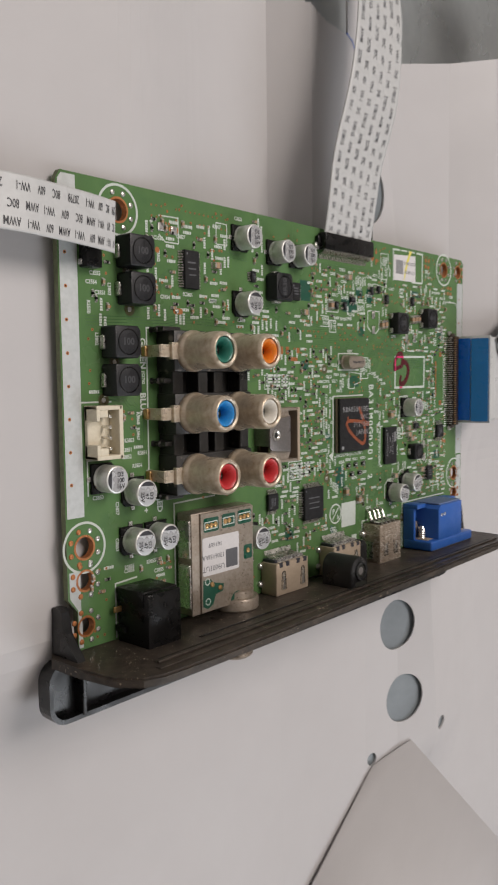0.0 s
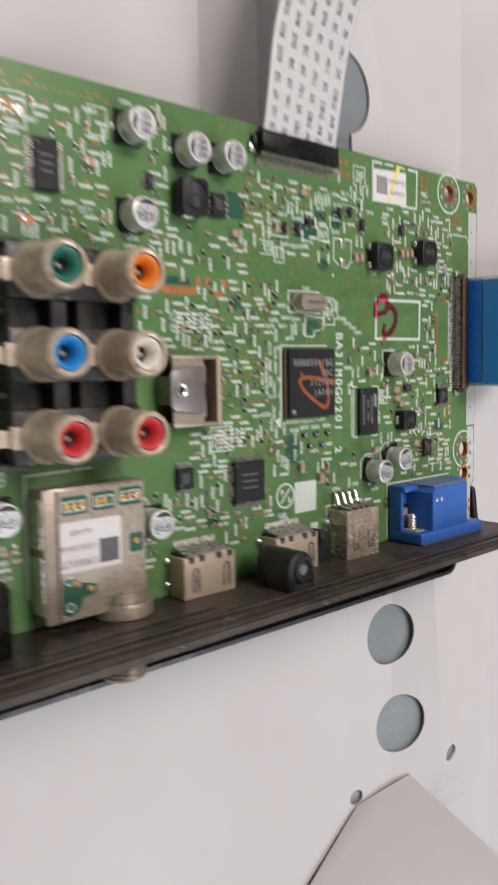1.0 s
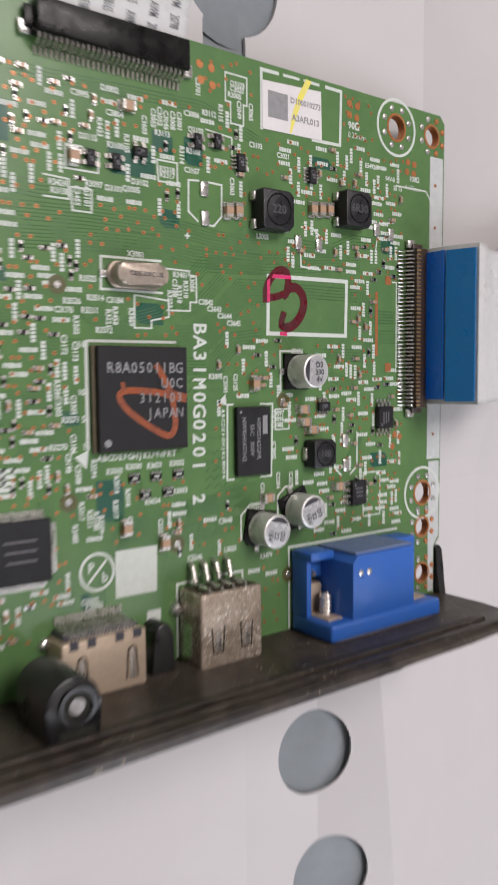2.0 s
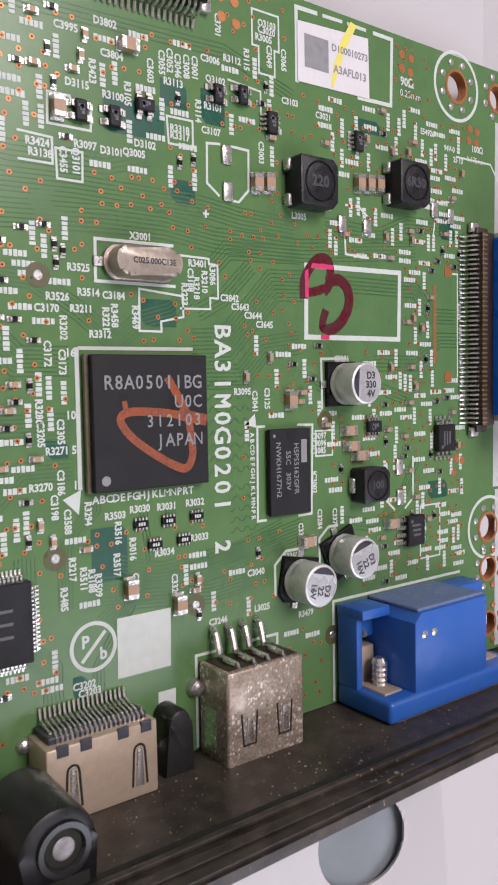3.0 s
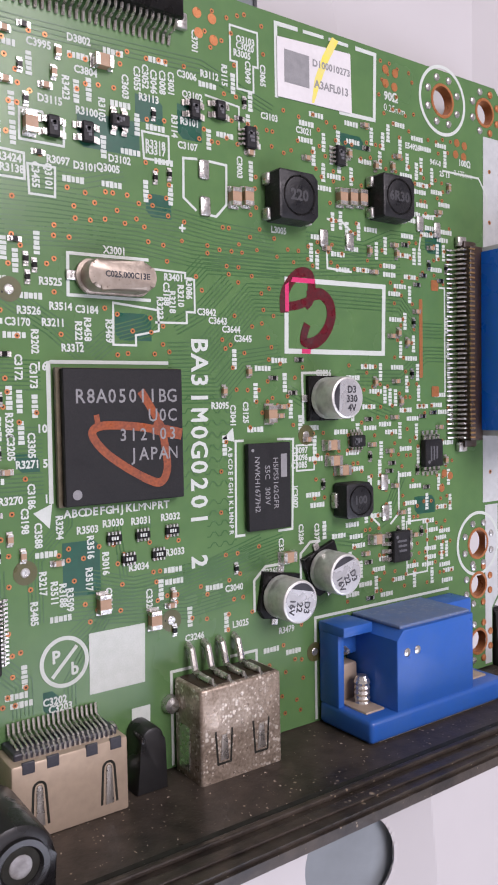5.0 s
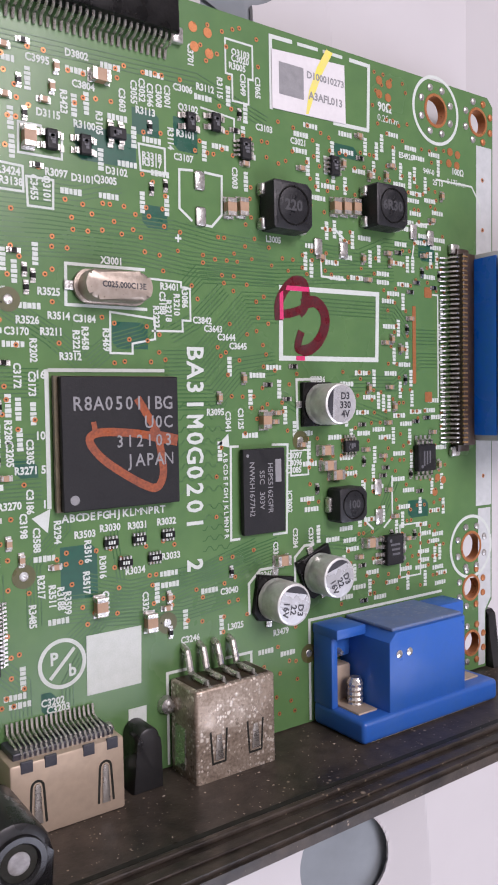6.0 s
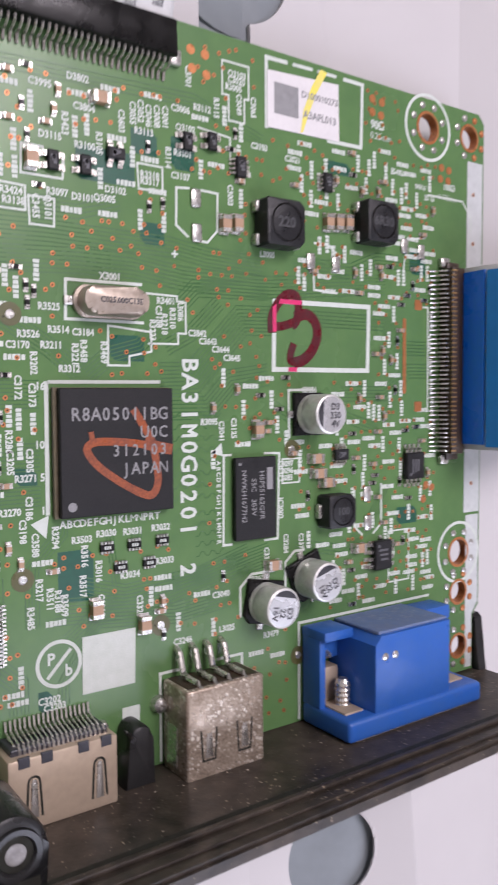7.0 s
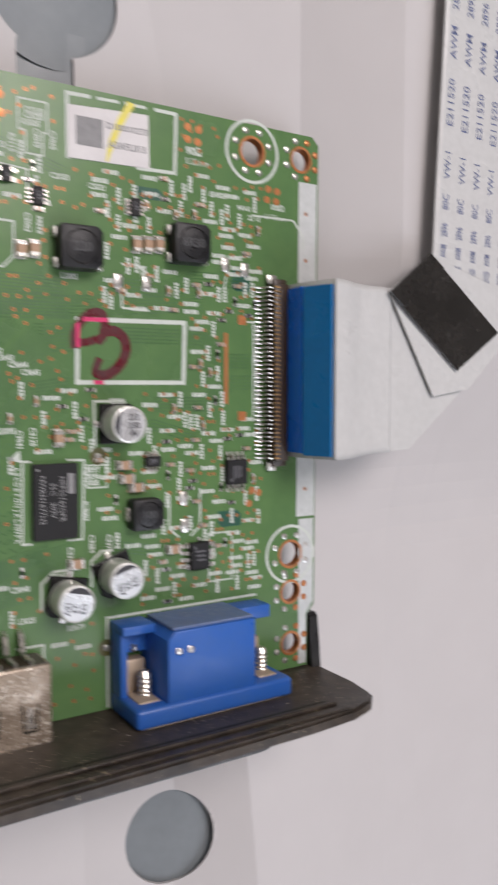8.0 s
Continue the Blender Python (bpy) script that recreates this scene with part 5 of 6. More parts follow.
TAKEN += [(98.5, 118, 32.2, 52), (118.3, 123.2, 22, 56.5), (125.5, 137.5, 27, 41.5), (101.5, 115, 59, 66), (134.5, 157, 53, 66), (134.5, 155, 90, 101), (86, 122, 92, 102),
          (164, 187, 91.5, 102), (173, 187, -3, 92), (139, 147.5, 43, 50.5), (129.5, 147, 14, 24.5), (144, 151, 27.5, 34.5), (131.5, 140.5, 71.5, 80), (152, 161, 74, 82.5), (96.5, 112, 9, 18.5),
          (118.4, 126.4, 71.4, 79.6), (99, 102.6, 77.6, 82), (103.4, 106.8, 78, 81.2), (107.8, 111.2, 80.2, 83.4), (118.8, 122.4, 84, 87), (123, 126.4, 84.6, 87.8), (145.6, 152, 76.4, 79), (165, 170.6, 48, 65.6), (53, 61.5, 73.5, 98.5), (67, 85.5, 78, 96), (34, 42.5, 79, 90), (55, 63, 10, 18), (65, 72.5, 19, 26)]
TAKEN += [(x - 1.6, x + 1.6, y - 0.6, y + 0.6) if turn == 0 else (x - 0.6, x + 0.6, y - 1.6, y + 1.6) for _, x, y, turn in LABELS]


def is_free(x0, x1, y0, y1):
    return all(x1 < a or x0 > b or y1 < c or y0 > d for a, b, c, d in TAKEN)


bm = bmesh.new()
for text, x, y, turn in LABELS:
    write(bm, text, x, y, ZB + 0.05, 1.3, turn, 0.88, heavy=0.036)
for text, x, y, turn, size in (("GREEN", 22.2, 63.5, -90, 2.5), ("BLUE", 22.0, 51.6, -90, 2.5), ("RED", 26.6, 27.2, -90, 2.4), ("JK3702", 22.3, 57.8, -90, 1.1),
                               ("2", 120.1, 24.6, -90, 3.5), ("90\u03a9", 158.2, 95.0, 0, 1.9), ("0.25mm", 159.0, 93.2, 0, 1.6),
                               ("100\u03a9", 176.2, 87.3, 0, 1.5), ("0.175mm", 175.8, 85.4, 0, 1.4), ("P", 99.3, 15.4, 0, 2.2), ("b", 101.7, 13.6, 0, 2.2),
                               ("+", 25.8, 94.6, 0, 2), ("+", 23.2, 35.5, 0, 2.2), ("+", 22.3, 26.0, 0, 2.2), ("+", 118.6, 69.6, 0, 2.0), ("16", 98.6, 51.0, 0, 1.4), ("10", 98.4, 43.5, 0, 1.4), ("5", 98.7, 39.3, 0, 1.4), ("1", 98.7, 35.0, 0, 1.4)):
    write(bm, text, x, y, ZB + 0.05, size, turn, 0.95, heavy=0.0 if "m" in text else 0.032)
for i, ch in enumerate("BA31M0G0201"):
    if ch == "M":
        for k in (-0.1, 0.0, 0.1):
            write(bm, ch, 120.8 - 0.06 * i + k, 54.2 - 2.37 * i + k, ZB + 0.05 + 0.03 * k, 3.75, -90, 0.68, heavy=0.0)
    else:
        write(bm, ch, 120.8 - 0.06 * i, 54.2 - 2.37 * i, ZB + 0.05, 3.75, -90, 0.95, heavy=0.022)
for i, ch in enumerate("ABCDEFGHJKLMNPRT"):
    write(bm, ch, 101.3 + 0.93 * i, 32.9, ZB + 0.05, 1.4, heavy=0.0 if ch in "MN" else 0.03)
for i, ch in enumerate("ABCDEFGHJKLMNPR"):
    write(bm, ch, 125.6, 39.8 - 0.84 * i, ZB + 0.05, 1.0, -90)
part("printed_lettering", bm, M_SILK, board, "white printed reference lettering", "stuff")

# ---------------------------------------------------------------- silkscreen outlines
def outline_part(pts, width=0.36, closed=False):
    bm = bmesh.new()
    flat_strip(bm, pts, width, ZB, 0.045, 0, closed)
    part("silkscreen_line", bm, M_SILK, board)


outline_part([(28.5, 69.6), (23.6, 69.6), (23.4, 28.4), (28, 28.2)], 0.4)
outline_part([(31.4, 3), (31.4, 26.6), (46, 27.0)], 0.4)
outline_part([(136.2, 64.3), (156.2, 64.6), (155.9, 53.9), (136.0, 53.8)], 0.75, True)
outline_part([(134.9, 90.2), (134.9, 100.7), (139, 100.8)], 0.6)
outline_part([(140, 100.8), (144, 100.9)], 0.5)
outline_part([(145, 100.9), (149, 100.9)], 0.5)
outline_part([(150.5, 100.9), (154.7, 100.9), (154.4, 90.7), (147, 90.5)], 0.6)
outline_part([(99.6, 51.6), (116, 51.7)], 0.45)
outline_part([(99.4, 51.7), (99.3, 34.4)], 0.55)
outline_part([(113.4, 65.0), (102.3, 64.9), (102.2, 59.8), (113.6, 59.8)], 0.4)
outline_part([(108.2, 59.2), (114.7, 58.6), (114.7, 55.9), (111.3, 55.2), (111.3, 53.9), (108.1, 53.9)], 0.28, True)
outline_part([(114.0, 63.9), (118.9, 63.8), (118.9, 63.1), (120.3, 63.0), (120.3, 58.6), (119, 58.6), (119, 57.1), (114.2, 57.0)], 0.28)
outline_part([(96.8, 81.2), (99.6, 81.2), (99.8, 80.4), (102.3, 80.4), (102.2, 77.6), (96.7, 77.6)], 0.3, True)
outline_part([(112.9, 81.4), (116.8, 81.4), (116.8, 78.0), (113.1, 78.0)], 0.28, True)
outline_part([(97.6, 74.9), (101.0, 74.9), (100.9, 71.4), (97.7, 71.4)], 0.28, True)
outline_part([(93, 76.2), (97.2, 76.0), (97.2, 73.0), (93, 73)], 0.28)
outline_part([(126.9, 98.4), (131.6, 98.4), (131.6, 93.6), (130.8, 93.6), (130.8, 90), (128.0, 90), (128.0, 93.6), (126.9, 93.6)], 0.28, True)
outline_part([(122.6, 88), (128.2, 87.5), (128.2, 84.5)], 0.26)
outline_part([(120.9, 72.3), (118.9, 73.8), (119.0, 79.0), (121.2, 79.2)], 0.34)
outline_part([(123.0, 79.2), (125.9, 79.1), (125.8, 73.7), (124.1, 71.9), (122.5, 72)], 0.34)
outline_part([(128, 40.9), (126.6, 40.9), (126.4, 27.4), (128, 27.4)], 0.35)
outline_part([(134, 40.9), (137.0, 40.8), (136.6, 27.4), (134, 27.4)], 0.35)
outline_part([(137.6, 39.8), (141.0, 39.8), (141.0, 36.0), (137.6, 36.0)], 0.26, True)
outline_part([(119, 10.2), (115.4, 10.2), (115.4, -2.6)], 0.4)
outline_part([(125, 10.4), (129.6, 10.4), (129.6, 8)], 0.4)
outline_part([(140.8, -2.6), (140.8, 13.2), (171.4, 13.2)], 0.45)
outline_part([(12.4, -2.6), (12.4, 10.2), (19, 10.6)], 0.4)
outline_part([(3.9, 39.2), (3.9, 52.4), (12.6, 52.4)], 0.35)
outline_part([(5.4, 31.4), (5.4, 39.4), (8.5, 39.4)], 0.35)
outline_part([(28.2, 96.4), (34.6, 96.6), (34.6, 90.4), (30.2, 90.4), (28.2, 92)], 0.3)
outline_part([(139.0, 43.0), (138.9, 50.6), (144, 50.7)], 0.4)
outline_part([(129.4, 16), (129.4, 20.6), (131.5, 22.4), (136, 22.4)], 0.4)
outline_part([(138.1, 19.0), (138.1, 23.4), (140, 25.0), (142, 25.0)], 0.4)
outline_part([(152.9, 34.4), (152.9, 27.6), (154.8, 26.0)], 0.35)
outline_part([(157.2, 26), (159.2, 27.6), (159.2, 34.6)], 0.35)
outline_part([(164.5, 71.5), (165.5, 77), (170, 77.6)], 0.3)
outline_part([(144.0, 71.6), (144.2, 66.6), (149.2, 66.4)], 0.35)
outline_part([(149.8, 72.2), (147.2, 74), (144.2, 74)], 0.35)
outline_part([(170.8, 47.6), (170.8, 65.4), (169.4, 65.4)], 0.3)
outline_part([(170.5, 85.3), (180, 85.4), (182.3, 82.6), (182.3, 80)], 0.3)
outline_part(arc_points(100.4, 14.7, 2.95, 0, 360, 40), 0.5)
outline_part([(98.75, 12.95), (102.05, 16.45)], 0.45)
for x0, x1, y0, y1 in ((66.6, 77.6, 54.4, 58.2), (48.0, 52.0, 92, 97.4), (77.0, 83.2, 27.5, 33), (161, 166, 17, 26)):
    outline_part([(x0, y0), (x1, y0), (x1, y1), (x0, y1)], 0.26, True)
for pts in ([(97.0, 33.4), (99.4, 34.4), (99.0, 31.4)], [(124.4, 41.3), (126.2, 42.8), (126.4, 40.8)]):
    bm = bmesh.new()
    prism(bm, pts, ZB, ZB + 0.05)
    part("corner_mark", bm, M_SILK, board)
bm = bmesh.new()
prism(bm, [(103.6, 9.8), (111.4, 9.8), (111.6, 17.6), (103.7, 17.6)], ZB, ZB + 0.06)
part("white_patch", bm, M_SILK, board, "blank white printed square")
bm = bmesh.new()
prism(bm, [(109.2, -2.8), (110.0, -2.8), (110.0, 2.2), (112.0, 3.0), (112.1, 6.6), (109.4, 6.6)], ZB, ZB + 0.06)
part("white_patch", bm, M_SILK, board)

# ---------------------------------------------------------------- paper sticker with code and yellow pen stroke
stick = thing("paper_sticker", "white paper sticker with grey print and a yellow pen stroke", "sticker", 0, 0, BOARD)
bm = bmesh.new()
prism(bm, [(135.0, 90.4), (149.5, 90.7), (149.3, 99.7), (135.0, 98.9)], 0.05, 0.16)
paper = part("paper", bm, M_PAPER, stick)
bm = bmesh.new()
box(bm, 136.3, 141.0, 92.7, 97.4, 0.16, 0.175)
part("print_patch", bm, M_GREY, paper)
bm = bmesh.new()
write(bm, "D100010273", 145.4, 96.6, 0.175, 1.45)
write(bm, "A3AFL013", 145.4, 93.6, 0.175, 1.6)
part("print", bm, M_GREY, paper)
bm = bmesh.new()
prism(bm, [(141.4, 90.7), (141.9, 90.8), (143.0, 93.6), (144.6, 97.2), (146.9, 101.0), (145.6, 101.3), (143.7, 98.2), (142.0, 94.2)], 0.164, 0.17)
part("pen_stroke", bm, M_YELLOW_PEN, paper, "yellow highlighter stroke")

# dark red felt-pen mark on the outlined field
pen = thing("pen_mark", "dark red felt-pen mark on the green board", "pen mark", 0, 0, BOARD)


def spline(knots, steps=6):
    pts = [Vector(k) for k in knots]
    out = []
    for i in range(len(pts) - 1):
        p = [pts[max(0, min(len(pts) - 1, i + k))] for k in (-1, 0, 1, 2)]
        for j in range(steps):
            u = j / steps
            out.append(0.5 * (2 * p[1] + (p[2] - p[0]) * u + (2 * p[0] - 5 * p[1] + 4 * p[2] - p[3]) * u * u + (3 * p[1] - p[0] - 3 * p[2] + p[3]) * u ** 3))
    return out + [pts[-1]]


bm = bmesh.new()
flat_strip(bm, spline([(135.7, 59.4), (135.7, 61.8), (136.8, 63.9), (138.6, 65.4), (140.4, 65.4), (141.0, 63.8), (140.6, 61.6), (139.6, 60.6)]), 1.5, 0.05, 0.012)
flat_strip(bm, spline([(135.9, 60.3), (138.0, 60.6), (140.2, 61.3)]), 1.3, 0.05, 0.020)
flat_strip(bm, spline([(140.2, 62.0), (142.6, 62.6), (144.4, 61.4), (144.8, 59.2), (143.7, 56.9), (141.9, 55.4), (140.0, 54.9)]), 1.75, 0.05, 0.028)
flat_strip(bm, spline([(140.2, 55.0), (139.3, 55.3), (139.4, 56.4), (140.0, 57.9)]), 1.3, 0.05, 0.036)
part("stroke", bm, M_RED_PEN, pen)
for pts in ([(135.85, 59.6), (136.55, 59.6), (136.55, 63.9), (135.85, 63.4)], [(137.0, 63.98), (141.5, 64.02), (141.6, 64.72), (137.3, 64.7)], [(138.9, 53.5), (140.6, 53.5), (140.6, 54.2), (138.9, 54.2)]):
    bm = bmesh.new()
    prism(bm, pts, 0.05, 0.092)
    part("stroke", bm, M_PINK_PEN, pen, "brighter pink where the ink crosses white print")

# ---------------------------------------------------------------- bare copper pads
bm = bmesh.new()
for x0, x1, y0, y1 in ((64.2, 73.6, 62.4, 63.9), (77.4, 81.6, 62.3, 63.4), (62.0, 63.6, 64.4, 66.2), (73.6, 74.9, 64.2, 66.4), (76.2, 77.6, 64.2, 66.4), (81.2, 82.6, 64.6, 66.2), (164.4, 165.2, 50.0, 63.2),
                       (167.4, 169.2, 64.8, 66.6), (167.4, 169.2, 46.8, 48.6)):
    prism(bm, rounded(x0, x1, y0, y1, 0.25, 2), ZB, ZB + 0.06)
for x, y in ((121.6, 98.6), (124.0, 98.4), (121.8, 96.0), (124.2, 95.6), (157.0, 99.2), (159.2, 99.0), (157.0, 97.0), (159.0, 96.8), (174.2, 90.6), (176.2, 90.4), (173.9, 88.6), (176, 88.5), (170.5, 33.5), (172, 33), (169.8, 31), (27.6, 88.2)):
    lathe(bm, [(0.7, ZB), (0.7, ZB + 0.06)], x, y, 14)
part("test_pad", bm, M_COPPER, board, "bare copper test pads", "stuff")
for x, y in ((33.0, 93.6), (34.0, 74.0)):
    bm = bmesh.new()
    prism(bm, rounded(x - 1.6, x + 1.6, y - 0.7, y + 0.7, 0.6, 4), ZB, ZB + 0.1)
    pad = part("jumper_pad", bm, M_COPPER, board, "copper slot with a solder bead")
    bm = bmesh.new()
    lathe(bm, [(0.6, ZB + 0.1), (0.5, ZB + 0.4), (0.2, ZB + 0.5)], x - 0.5, y, 12)
    soft(part("solder_bead", bm, M_SOLDER, pad))
for x, y in ((28.8, 93.8), (33.0, 93.4)):
    bm = bmesh.new()
    box(bm, x - 1.0, x + 1.0, y - 1.0, y + 1.0, ZB, ZB + 0.3, 0.2)
    part("solder_pad", bm, M_SOLDER, board)
for x, y in ((122.1, 77.9), (122.2, 73.0), (143.4, 71.0), (148.7, 71.0), (155.7, 33.0), (155.9, 28.0), (164.6, 75.6), (168.8, 75.0)):
    bm = bmesh.new()
    box(bm, x - 0.8, x + 0.8, y - 1.3, y + 1.3, ZB, ZB + 0.4, 0.3)
    soft(part("solder_pad", bm, M_SOLDER, board))
for x, y in ((18.3, 82.2), (18.6, 73.6), (13.8, 61.4), (10.4, 52.8), (94.9, 60.0), (95.8, 26.4), (115.6, 17.2), (139.5, 41.3), (140.6, 8.0)):
    bm = bmesh.new()
    lathe(bm, [(1.5, ZB + 0.02), (1.5, ZB + 0.06)], x, y, 20)
    ring = part("fiducial", bm, M_FIDUCIAL, board)
    bm = bmesh.new()
    lathe(bm, [(0.6, ZB + 0.06), (0.5, ZB + 0.12)], x, y, 14)
    part("fiducial_dot", bm, M_SOLDER, ring)

# ---------------------------------------------------------------- printed wiring
tr = bmesh.new()
RUNS = []


def bundle(points, count, pitch, width=0.16):
    """Parallel lines along a bent path."""
    pts = [Vector(p) for p in points]
    for k in range(count):
        off = (k - (count - 1) / 2) * pitch
        line = []
        for i, p in enumerate(pts):
            d0 = (p - pts[i - 1]).normalized() if i else (pts[1] - p).normalized()
            d1 = (pts[i + 1] - p).normalized() if i < len(pts) - 1 else d0
            s = Vector((-(d0.y + d1.y), d0.x + d1.x)).normalized()
            line.append(p + s * off / max(0.5, s.dot(Vector((-d1.y, d1.x)))))
        flat_strip(tr, line, width, ZB, 0.012 + 0.0008 * len(RUNS))
    RUNS.append(count)


bundle([(88, 66.6), (104, 67.4), (112, 67.4), (120, 66.4), (134, 66.2), (160, 68.6)], 7, 0.55)
bundle([(86, 70.4), (100, 70.8), (118, 70.6), (124, 69.8), (134, 69.4)], 6, 0.55)
bundle([(105, 52.6), (108, 55), (113, 56.4), (122, 65.2), (135, 65.6)], 6, 0.5)
bundle([(116, 52.2), (121.5, 52.4), (130, 61), (135.6, 61.2)], 9, 0.55)
bundle([(117.8, 48), (124, 48), (128, 52), (135, 53)], 7, 0.55)
bundle([(100, 21.5), (112, 20.6), (120, 22.4), (135, 25.2)], 8, 0.5)
bundle([(104, 24.4), (110, 22.6), (122, 23.5), (131, 26)], 6, 0.5)
for k in range(5):
    y0 = 32.6 - 1.5 * k
    flat_strip(tr, [(121.6 + 0.45 * i, y0 + (0.3 if (i // 2) % 2 else -0.3)) for i in range(12)], 0.14, ZB, 0.02)
bundle([(102, 17.0), (106, 20.0), (118, 18.6), (126, 19.4), (132, 23)], 7, 0.5)
bundle([(117, 56.5), (121, 58.6), (126, 63.4)], 5, 0.55)
bundle([(86, 60.2), (94, 59.6), (100, 56), (104, 52.8)], 6, 0.5)
bundle([(86, 74.2), (92, 73.8), (104, 74.0), (110, 75.8)], 5, 0.6)
bundle([(140, 70.4), (152, 70.2), (158, 72.6), (168, 72.8)], 5, 0.6)
bundle([(136, 48), (140, 46), (150, 46.4), (158, 44)], 4, 0.6)
bundle([(62, 76), (70, 76.6), (76, 74), (84, 73.4)], 6, 0.6)
bundle([(56, 57.5), (62, 57.8), (66, 60.4), (76, 60.2)], 5, 0.6)
bundle([(64, 20), (68, 24), (80, 24.6), (86, 22)], 5, 0.6)
for k in range(8):
    y0 = 47.0 - 1.7 * k
    flat_strip(tr, [(118.0 + 0.45 * i, y0 + (0.32 if (i // 2) % 2 else -0.32)) for i in range(19)], 0.14, ZB, 0.02)
bundle([(101, 33), (101, 31.8), (97, 27.8), (97, 20)], 5, 0.45)
bundle([(108, 31.2), (108, 30), (108.8, 24)], 3, 0.5)
bundle([(112, 31.2), (112, 30)], 4, 0.5)
bundle([(98.4, 50), (92, 50), (88, 54), (80, 54)], 8, 0.5)
bundle([(98.4, 42), (86, 42), (82, 38), (79, 38)], 8, 0.5)
bundle([(98.4, 37), (92, 37), (86, 31), (80, 31)], 6, 0.5)
bundle([(95, 9), (95, 13), (92, 16), (92, 27)], 6, 0.5)
bundle([(101, 9), (101, 12), (106, 19.4)], 4, 0.5)
bundle([(6, 70.5), (30, 71.2), (36, 72.4), (58, 71.6), (84, 69)], 4, 0.7)
bundle([(9, 54.5), (17, 53.2), (21, 49), (21, 40)], 4, 0.7)
bundle([(24, 76), (30, 82), (32, 84)], 4, 0.6)
bundle([(42, 88), (46, 90), (60, 89.4)], 3, 0.6)
bundle([(26, 90), (26, 84), (24, 80), (24, 73)], 3, 0.8)
bundle([(88, 90.6), (110, 91.2), (122, 91.6), (134, 88)], 4, 0.6)
bundle([(144, 62), (160, 62), (164, 58), (170, 58)], 5, 0.6)
bundle([(150, 50), (160, 50), (166, 54), (171, 54)], 5, 0.6)
bundle([(61, 30), (66, 30), (72, 28), (76, 12)], 4, 0.6)
bundle([(140, 26), (150, 24), (156, 27), (160, 34)], 4, 0.6)
part("wiring", tr, M_TRACE, board, "fine parallel copper lines under the green mask", "stuff")
bm = bmesh.new()
for x0, x1, y0, y1 in ((104.0, 112.5, 78.0, 82.4), (118.2, 122, 81.5, 86), (100.5, 105.5, 22.5, 29.4), (108.4, 113.6, 54.5, 58.0), (95, 98, 38.4, 40.6), (113.2, 117, 70.6, 73.6), (64.5, 72, 64.4, 66), (83.6, 87, 60, 62.5), (147, 152, 85.5, 87.5), (83, 88, 80, 86), (112, 116, 82.6, 86),
                       (166, 170, 71, 75), (163, 168, 27, 30), (75, 79, 10, 13), (97.5, 99.5, 8.4, 11.4)):
    prism(bm, [(x0, y0 + 0.8), (x0 + 0.8, y0), (x1, y0), (x1, y1 - 0.8), (x1 - 0.8, y1), (x0, y1)], ZB, ZB + 0.012)
part("bare_field", bm, M_BARE, board, "darker green fields without copper", "stuff")

# plated through-holes; black discs stand in for the shade in each hole
rnd = random.Random(21)
ring, hole = bmesh.new(), bmesh.new()


DRILLED = set()


def via(x, y, r=0.34):
    cell = (round(x / 0.8), round(y / 0.8))
    if any((cell[0] + i, cell[1] + j) in DRILLED for i in (-1, 0, 1) for j in (-1, 0, 1)):
        return
    DRILLED.add(cell)
    lathe(ring, [(r, ZB + 0.01), (r, ZB + 0.055)], x, y, 8)
    lathe(hole, [(r * 0.42, ZB + 0.05), (r * 0.42, ZB + 0.062)], x, y, 6)


spots = 0
while spots < 1400:
    x, y = rnd.uniform(6, 180), rnd.uniform(-1, 100.5)
    if rnd.random() < 0.55:
        x = rnd.uniform(84, 172)
    if is_free(x - 0.5, x + 0.5, y - 0.5, y + 0.5):
        via(x, y)
        spots += 1
        if rnd.random() < 0.35 and is_free(x, x + 2.5, y - 0.5, y + 0.5):
            for k in range(1, rnd.randint(2, 4)):
                via(x + 1.0 * k, y)
                spots += 1
for i in range(9):
    via(1.0 + 0.0 * i, 92 - 7.2 * i, 0.42)
for i in range(18):
    for j in range(3):
        if is_free(26 + 1.6 * i, 26.4 + 1.6 * i, 98 - 1.3 * j, 98.4 - 1.3 * j):
            via(26 + 1.6 * i, 98.6 - 1.3 * j, 0.26)
for i in range(12):
    via(118.5 + 3.1 * i, 68.0 + 0.5 * (i % 2), 0.3)
    via(119.0 + 3.1 * i, 66.9 + 0.5 * (i % 2), 0.3)
for i in range(7):
    via(183.0, 33 + 9 * i, 0.4)
part("via_ring", ring, M_COPPER, board, "orange plated through-holes", "stuff")
part("hole_shade", hole, M_HOLE_SHADE, board, "", "stuff")


# ---------------------------------------------------------------- small chip parts
def chip_mesh(name, l, w, h, body_mat):
    bm = bmesh.new()
    box(bm, -l / 2 + 0.25 * l, l / 2 - 0.25 * l, -w / 2, w / 2, 0.05, h)
    for s in (-1, 1):
        box(bm, s * l * 0.37 - l * 0.13, s * l * 0.37 + l * 0.13, -w / 2 - 0.02, w / 2 + 0.02, 0.04, h + 0.03, 0.04, 1, 1)
        prism(bm, [(s * l * 0.48 - 0.32, -w * 0.56), (s * l * 0.48 + 0.32, -w * 0.56), (s * l * 0.48 + 0.32, w * 0.56), (s * l * 0.48 - 0.32, w * 0.56)], 0.0, 0.14, 0.0, 1)
    me = bpy.data.meshes.new(name)
    bmesh.ops.scale(bm, vec=(MM, MM, MM), verts=bm.verts)
    bm.to_mesh(me)
    bm.free()
    me.materials.append(body_mat)
    me.materials.append(M_SOLDER)
    return me


